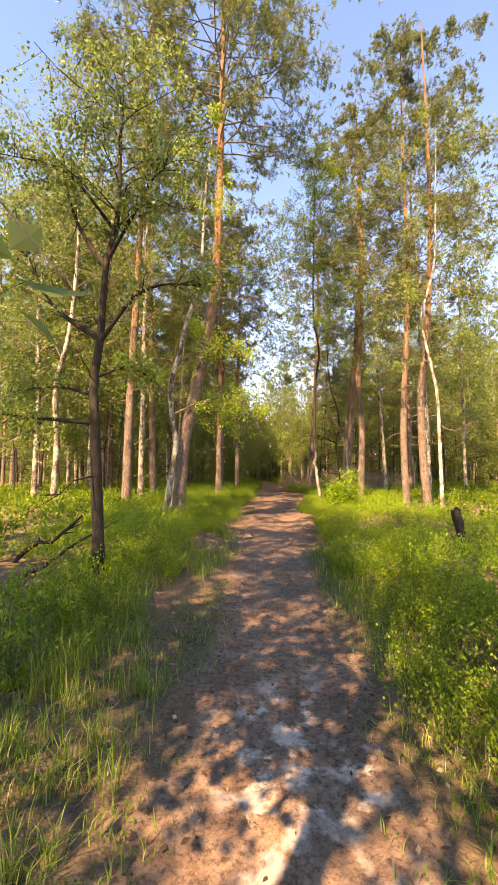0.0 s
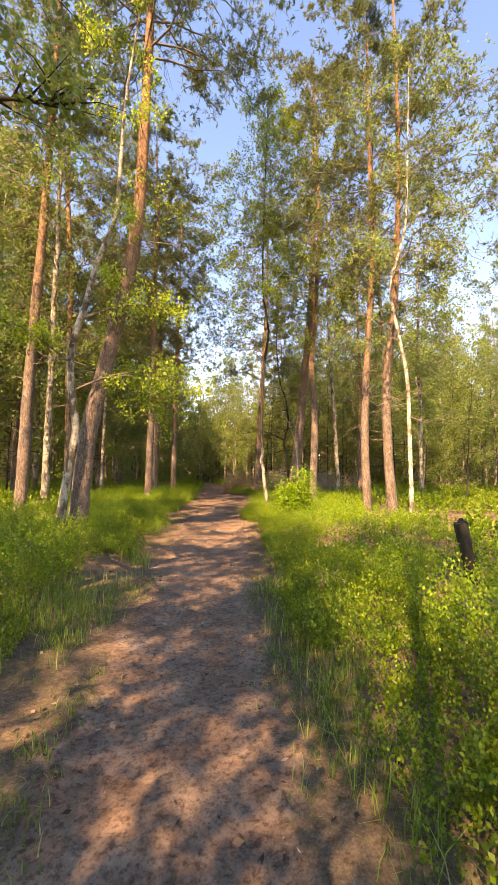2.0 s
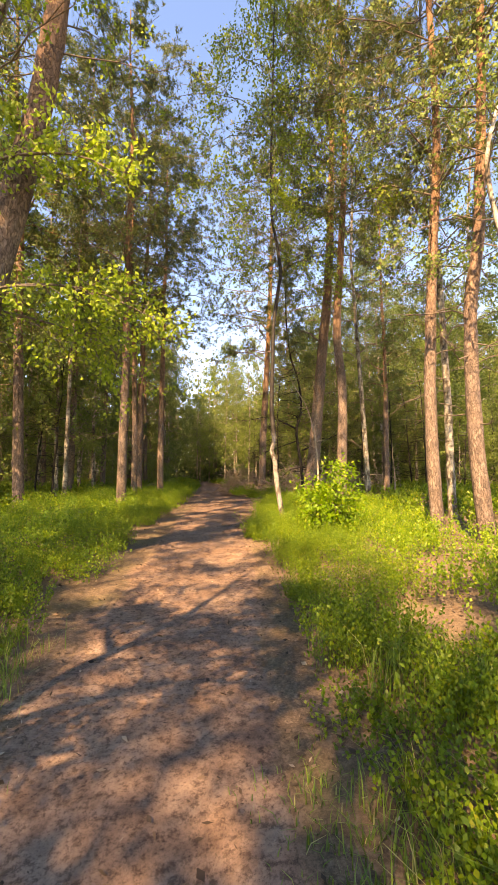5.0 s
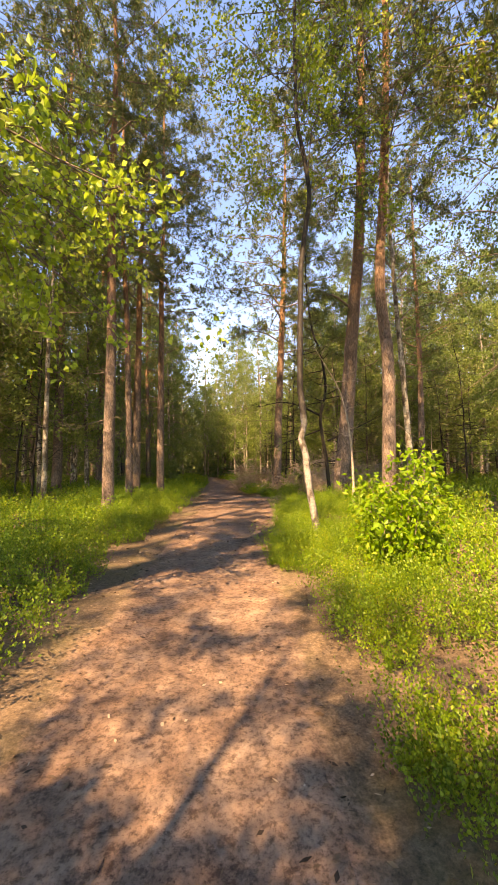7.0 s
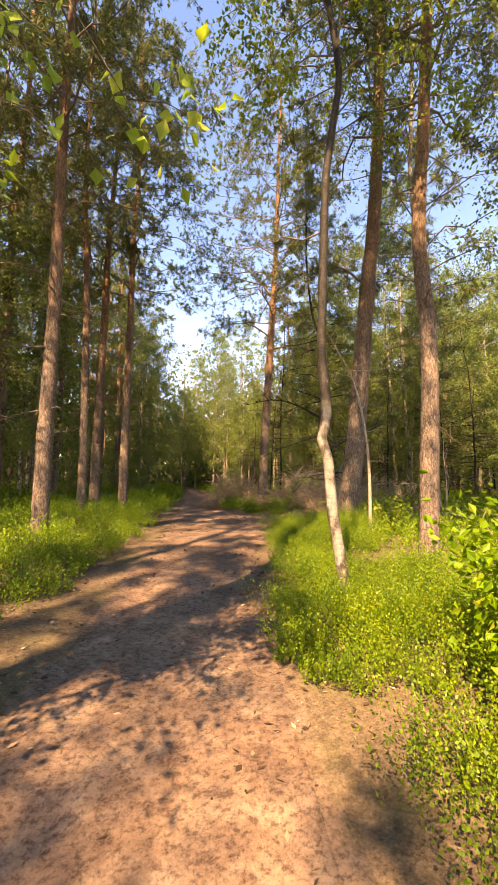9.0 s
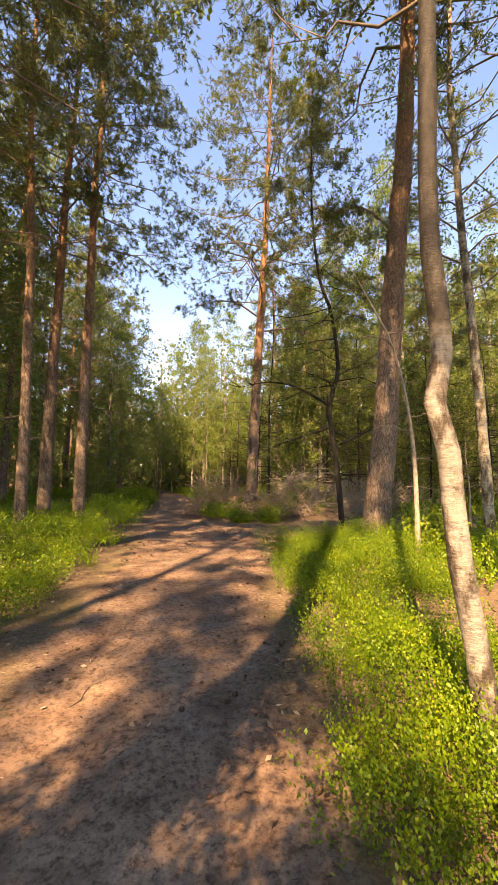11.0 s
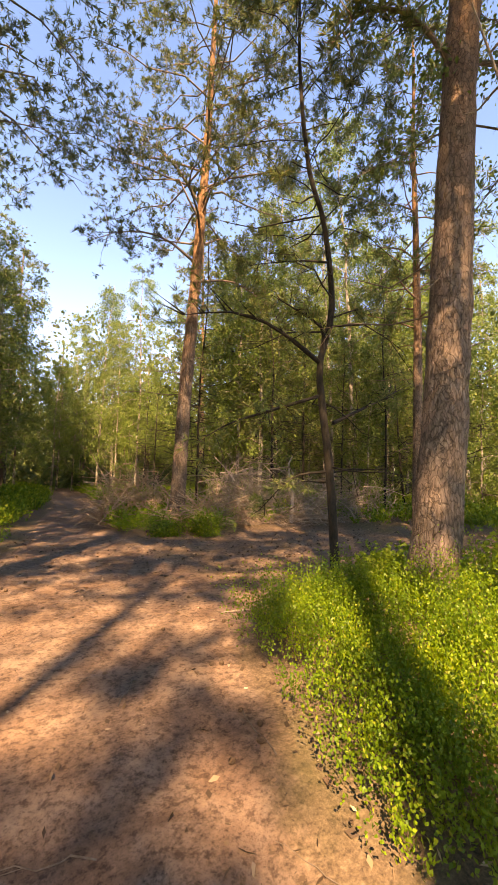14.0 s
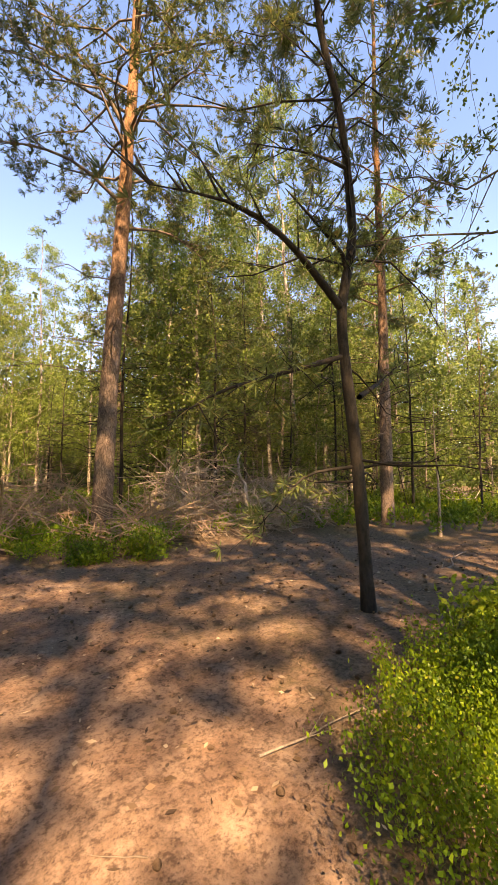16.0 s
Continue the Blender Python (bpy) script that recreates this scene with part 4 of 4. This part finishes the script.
# ---- shrubs, stump, brushwood ----
def shrub(name, label, seed, x, y, h, width, stems, leaf, mat):
    g = np.random.default_rng(seed)
    root = tagged(new(name), label, "shrub")
    crown, centres, ways = Acc(), [], []
    for i in range(stems):
        a = i * 2.4 + g.normal(0, 0.3)
        out = np.array([math.cos(a), math.sin(a), 0])
        k = g.uniform(0.15, 1) * width
        hh = h * g.uniform(0.6, 1.05) * (1 - 0.35 * (k / width) ** 2)
        pts = np.array([out * 0.03, out * k * 0.4 + [0, 0, hh * 0.5], out * k + [0, 0, hh]]) + g.normal(0, 0.03, (3, 3))
        pts[0, 2] = -0.05
        wood, c, w = limb(g, smooth_line(pts, 6), 0.010, out, 0.1, 7, 4, 0.3, 5)
        ob = new("stem", wood.mesh("stem", TWIG_BARK))
        ob.parent = root
        centres += c
        ways += w
    dress(crown, g, centres, ways, 7, leaf)
    ob = new("foliage", crown.mesh("foliage", mat, False))
    ob.parent = root
    root.matrix_basis = at_ground(x, y)


shrub("green_bush", "bright green leafy bush beside the path", 81, 3.0, 12.6, 1.2, 0.5, 22, (0.07, 0.042, "leaf"), OAK_LEAF)
shrub("green_bush", "pale green sapling bush at a pine's foot", 82, 4.95, 18.1, 0.8, 0.42, 12, (0.06, 0.04, "leaf"), SPRAY_LEAF)
shrub("green_bush", "low leafy sapling bush under a pine", 85, 4.5, 19.4, 0.34, 0.4, 12, (0.06, 0.035, "leaf"), SPRAY_LEAF)
shrub("green_bush", "small dark green bush at the clearing's edge", 83, 4.3, 24.4, 0.42, 0.5, 12, (0.06, 0.03, "leaf"), BERRY_LEAF)
shrub("green_bush", "low fern-green bush at the clearing's edge", 84, 3.5, 24.7, 0.32, 0.45, 10, (0.06, 0.03, "leaf"), BERRY_LEAF)


def stump():
    g = np.random.default_rng(90)
    acc = Acc()
    z = np.linspace(-0.1, 0.7, 9)
    pts = np.stack([-0.16 * z / 0.78, 0.03 * z, z], -1)
    tube(acc, pts, 0.075 + 0.05 * np.exp(-(z + 0.1) / 0.12), 11, 0.09, g)
    top = pts[-1]
    a = np.linspace(0, 2 * math.pi, 11, endpoint=False)
    rim = np.stack([top[0] + 0.07 * np.cos(a), top[1] + 0.07 * np.sin(a), top[2] + g.normal(0, 0.03, 11)], -1)
    acc.add(np.concatenate([rim, top[None] - [0, 0, 0.02]]), [(i, i + 1, i + 2, 11) for i in (0, 2, 4, 6, 8)])
    ob = tagged(new("tree_stump", acc.mesh("tree_stump", DARK_BARK)), "weathered broken-off dark tree stump in the bilberries", "stump")
    ob.matrix_basis = at_ground(3.68, 6.85)


stump()


def brush_pile(seed, x, y, wx, wy, h, n, label, mat):
    """A heap of dead twigs thrown together."""
    g = np.random.default_rng(seed)
    acc = Acc()
    for i in range(n):
        u = g.uniform(-1.15, 1.15, 2) * g.uniform(0.5, 1)
        zmax = h * math.exp(-(u[0] ** 2 + u[1] ** 2) * 0.9) * (0.75 + 0.3 * float(wave(u[0] * wx, u[1] * wy, 3.0, seed))) + 0.12
        c = np.array([u[0] * wx, u[1] * wy, g.uniform(0.0, 1) ** 1.3 * zmax])
        d = unit(np.append(g.normal(0, 1, 2), g.normal(0.2, 0.6)))
        L = g.uniform(0.3, 1.9) * min(1.0, 1.3 * wx)
        pts = np.array([c - d * L / 2, c + g.normal(0, 0.06, 3), c + d * L / 2 + g.normal(0, 0.08, 3)])
        pts[:, 2] = np.maximum(pts[:, 2], -0.02)
        r0 = g.choice([0.005, 0.008, 0.014, 0.024], p=[0.45, 0.32, 0.16, 0.07])
        tube(acc, smooth_line(pts, 4), np.linspace(r0, r0 * 0.4, 4), 3)
    ob = tagged(new("brush_pile", acc.mesh("brush_pile", mat)), label, "brushwood", kind="stuff")
    ob.matrix_basis = at_ground(x, y)


RUST_TWIG = bark_plain("rust_twig", (0.20, 0.125, 0.085), (0.46, 0.325, 0.235), 30)
brush_pile(91, 3.3, 27.2, 1.2, 1.1, 1.9, 650, "heap of dry rust-brown twigs beside a pine", RUST_TWIG)
brush_pile(95, 5.3, 25.5, 1.0, 0.7, 1.5, 330, "tangle of pale dead twigs by the clearing", DEAD_WOOD)
brush_pile(96, 7.7, 25.3, 1.3, 0.8, 1.3, 330, "spreading tangle of dry dead branches", DEAD_WOOD)
brush_pile(92, 6.4, 26.1, 1.5, 0.9, 2.1, 430, "tangled heap of pale dead branches", DEAD_WOOD)
brush_pile(93, 9.0, 26.0, 2.2, 1.0, 1.4, 380, "tangled dead brushwood under the trees", DEAD_WOOD)
brush_pile(97, 1.82, 6.75, 0.2, 0.2, 0.3, 30, "small clump of dead grey twigs in the bilberries", DEAD_WOOD)
brush_pile(94, 5.0, 25.2, 1.5, 0.5, 0.6, 260, "low scatter of dead brown twigs", RUST_TWIG)


def fallen(seed, a, b, r0, label, twigs=6, mat=None):
    g = np.random.default_rng(seed)
    acc = Acc()
    a, b = np.array(a, float), np.array(b, float)
    t = np.linspace(0, 1, 7)[:, None]
    L = np.linalg.norm(b - a)
    bend = g.normal(0, 0.02 * L, (7, 3))
    bend[0] = 0
    pts = a + (b - a) * t + bend
    tube(acc, pts, np.linspace(r0, r0 * 0.35, 7), 6)
    for i in range(twigs):
        p0 = along(pts, [g.uniform(0.25, 0.95)])[0]
        d = unit((b - a) / L + g.normal(0, 0.6, 3) * [1, 1, 0.4])
        tube(acc, [p0, p0 + d * L * g.uniform(0.1, 0.3)], [r0 * 0.4, 0.002], 4)
    tagged(new("fallen_branch", acc.mesh("fallen_branch", mat or DEAD_WOOD)), label, "branch", "fallen branches")


fallen(101, gp(6.6, 24.8), (7.6, 26.4, 2.1), 0.06, "leaning dead branch propped in the brushwood")
fallen(102, gp(7.4, 25.2), (8.6, 25.6, 1.7), 0.035, "arching dead branch in the brushwood")
plant_tree("dead_sapling", "thin pale dead sapling standing alone", grow(np.random.default_rng(43), bent((0.02, 0.9), (-0.05, 1.8), (-0.02, 2.5)), 0.035, 0.4, 5, 0.4, 0.3, 0.2, 1, 1, 0, NEEDLE, 0.5, birch_shape, 0, 7), (DEAD_WOOD, DEAD_WOOD, NEEDLES), at_ground(9.2, 22.2))
fallen(105, gp(-3.6, 6.2, 0.02), (-2.3, 5.7, 1.0), 0.04, "dead leaning limb propped against a dark tree", 5, DARK_BARK)
fallen(106, gp(-2.9, 5.2, 0.05), (-2.2, 6.4, 0.75), 0.03, "broken dead limb in the bilberries", 4, DARK_BARK)
fallen(103, gp(6.4, 21.0, 0.02), gp(8.4, 21.4, 0.05), 0.02, "pale fallen branch on bare needle ground")
fallen(104, gp(2.9, 19.9, 0.015), gp(3.5, 19.75, 0.02), 0.007, "bent dry twig at the bilberries' edge", 3)
for i in range(34):
    x, y = r.uniform(-0.2, 4.8), r.uniform(13, 23.5)
    if berry_chance(np.array(x), np.array(y)) > 0.2:
        continue
    a = r.uniform(0, 3.14)
    L = r.uniform(0.12, 0.5)
    fallen(110 + i, gp(x, y, 0.008), gp(x + L * math.cos(a), y + L * math.sin(a), 0.012), r.uniform(0.002, 0.0045), "small dry twig lying on the path", 2, TWIG_BARK)


def pine_cone():
    acc = Acc()
    for k in range(6):
        z = k * 0.008
        rad = 0.018 * math.sin(math.pi * (0.2 + 0.75 * k / 5)) + 0.004
        tube(acc, [(0, 0, z), (0, 0, z + 0.005), (0, 0, z + 0.011)], [rad * 0.6, rad, rad * 0.45], 7)
    return acc.mesh("pine_cone", CONE_BROWN)


cone_mesh = pine_cone()
for i in range(430):
    x, y = r.uniform(0.5, 7.5), r.uniform(14.5, 23.8)
    if berry_chance(np.array(x), np.array(y)) > 0.15 or (outside(x, y) < -0.3 and r.uniform() < 0.75):
        continue
    size = r.uniform(0.6, 1.0)
    ob = tagged(new("pine_cone", cone_mesh), "fallen dark brown pine cone on needle ground", "pine cone", "pine cones")
    ob.matrix_basis = Matrix.LocRotScale((x, y, float(height_at(x, y)) + 0.012), Euler((1.5, 0, r.uniform(0, 6.28))), (size, size, size))
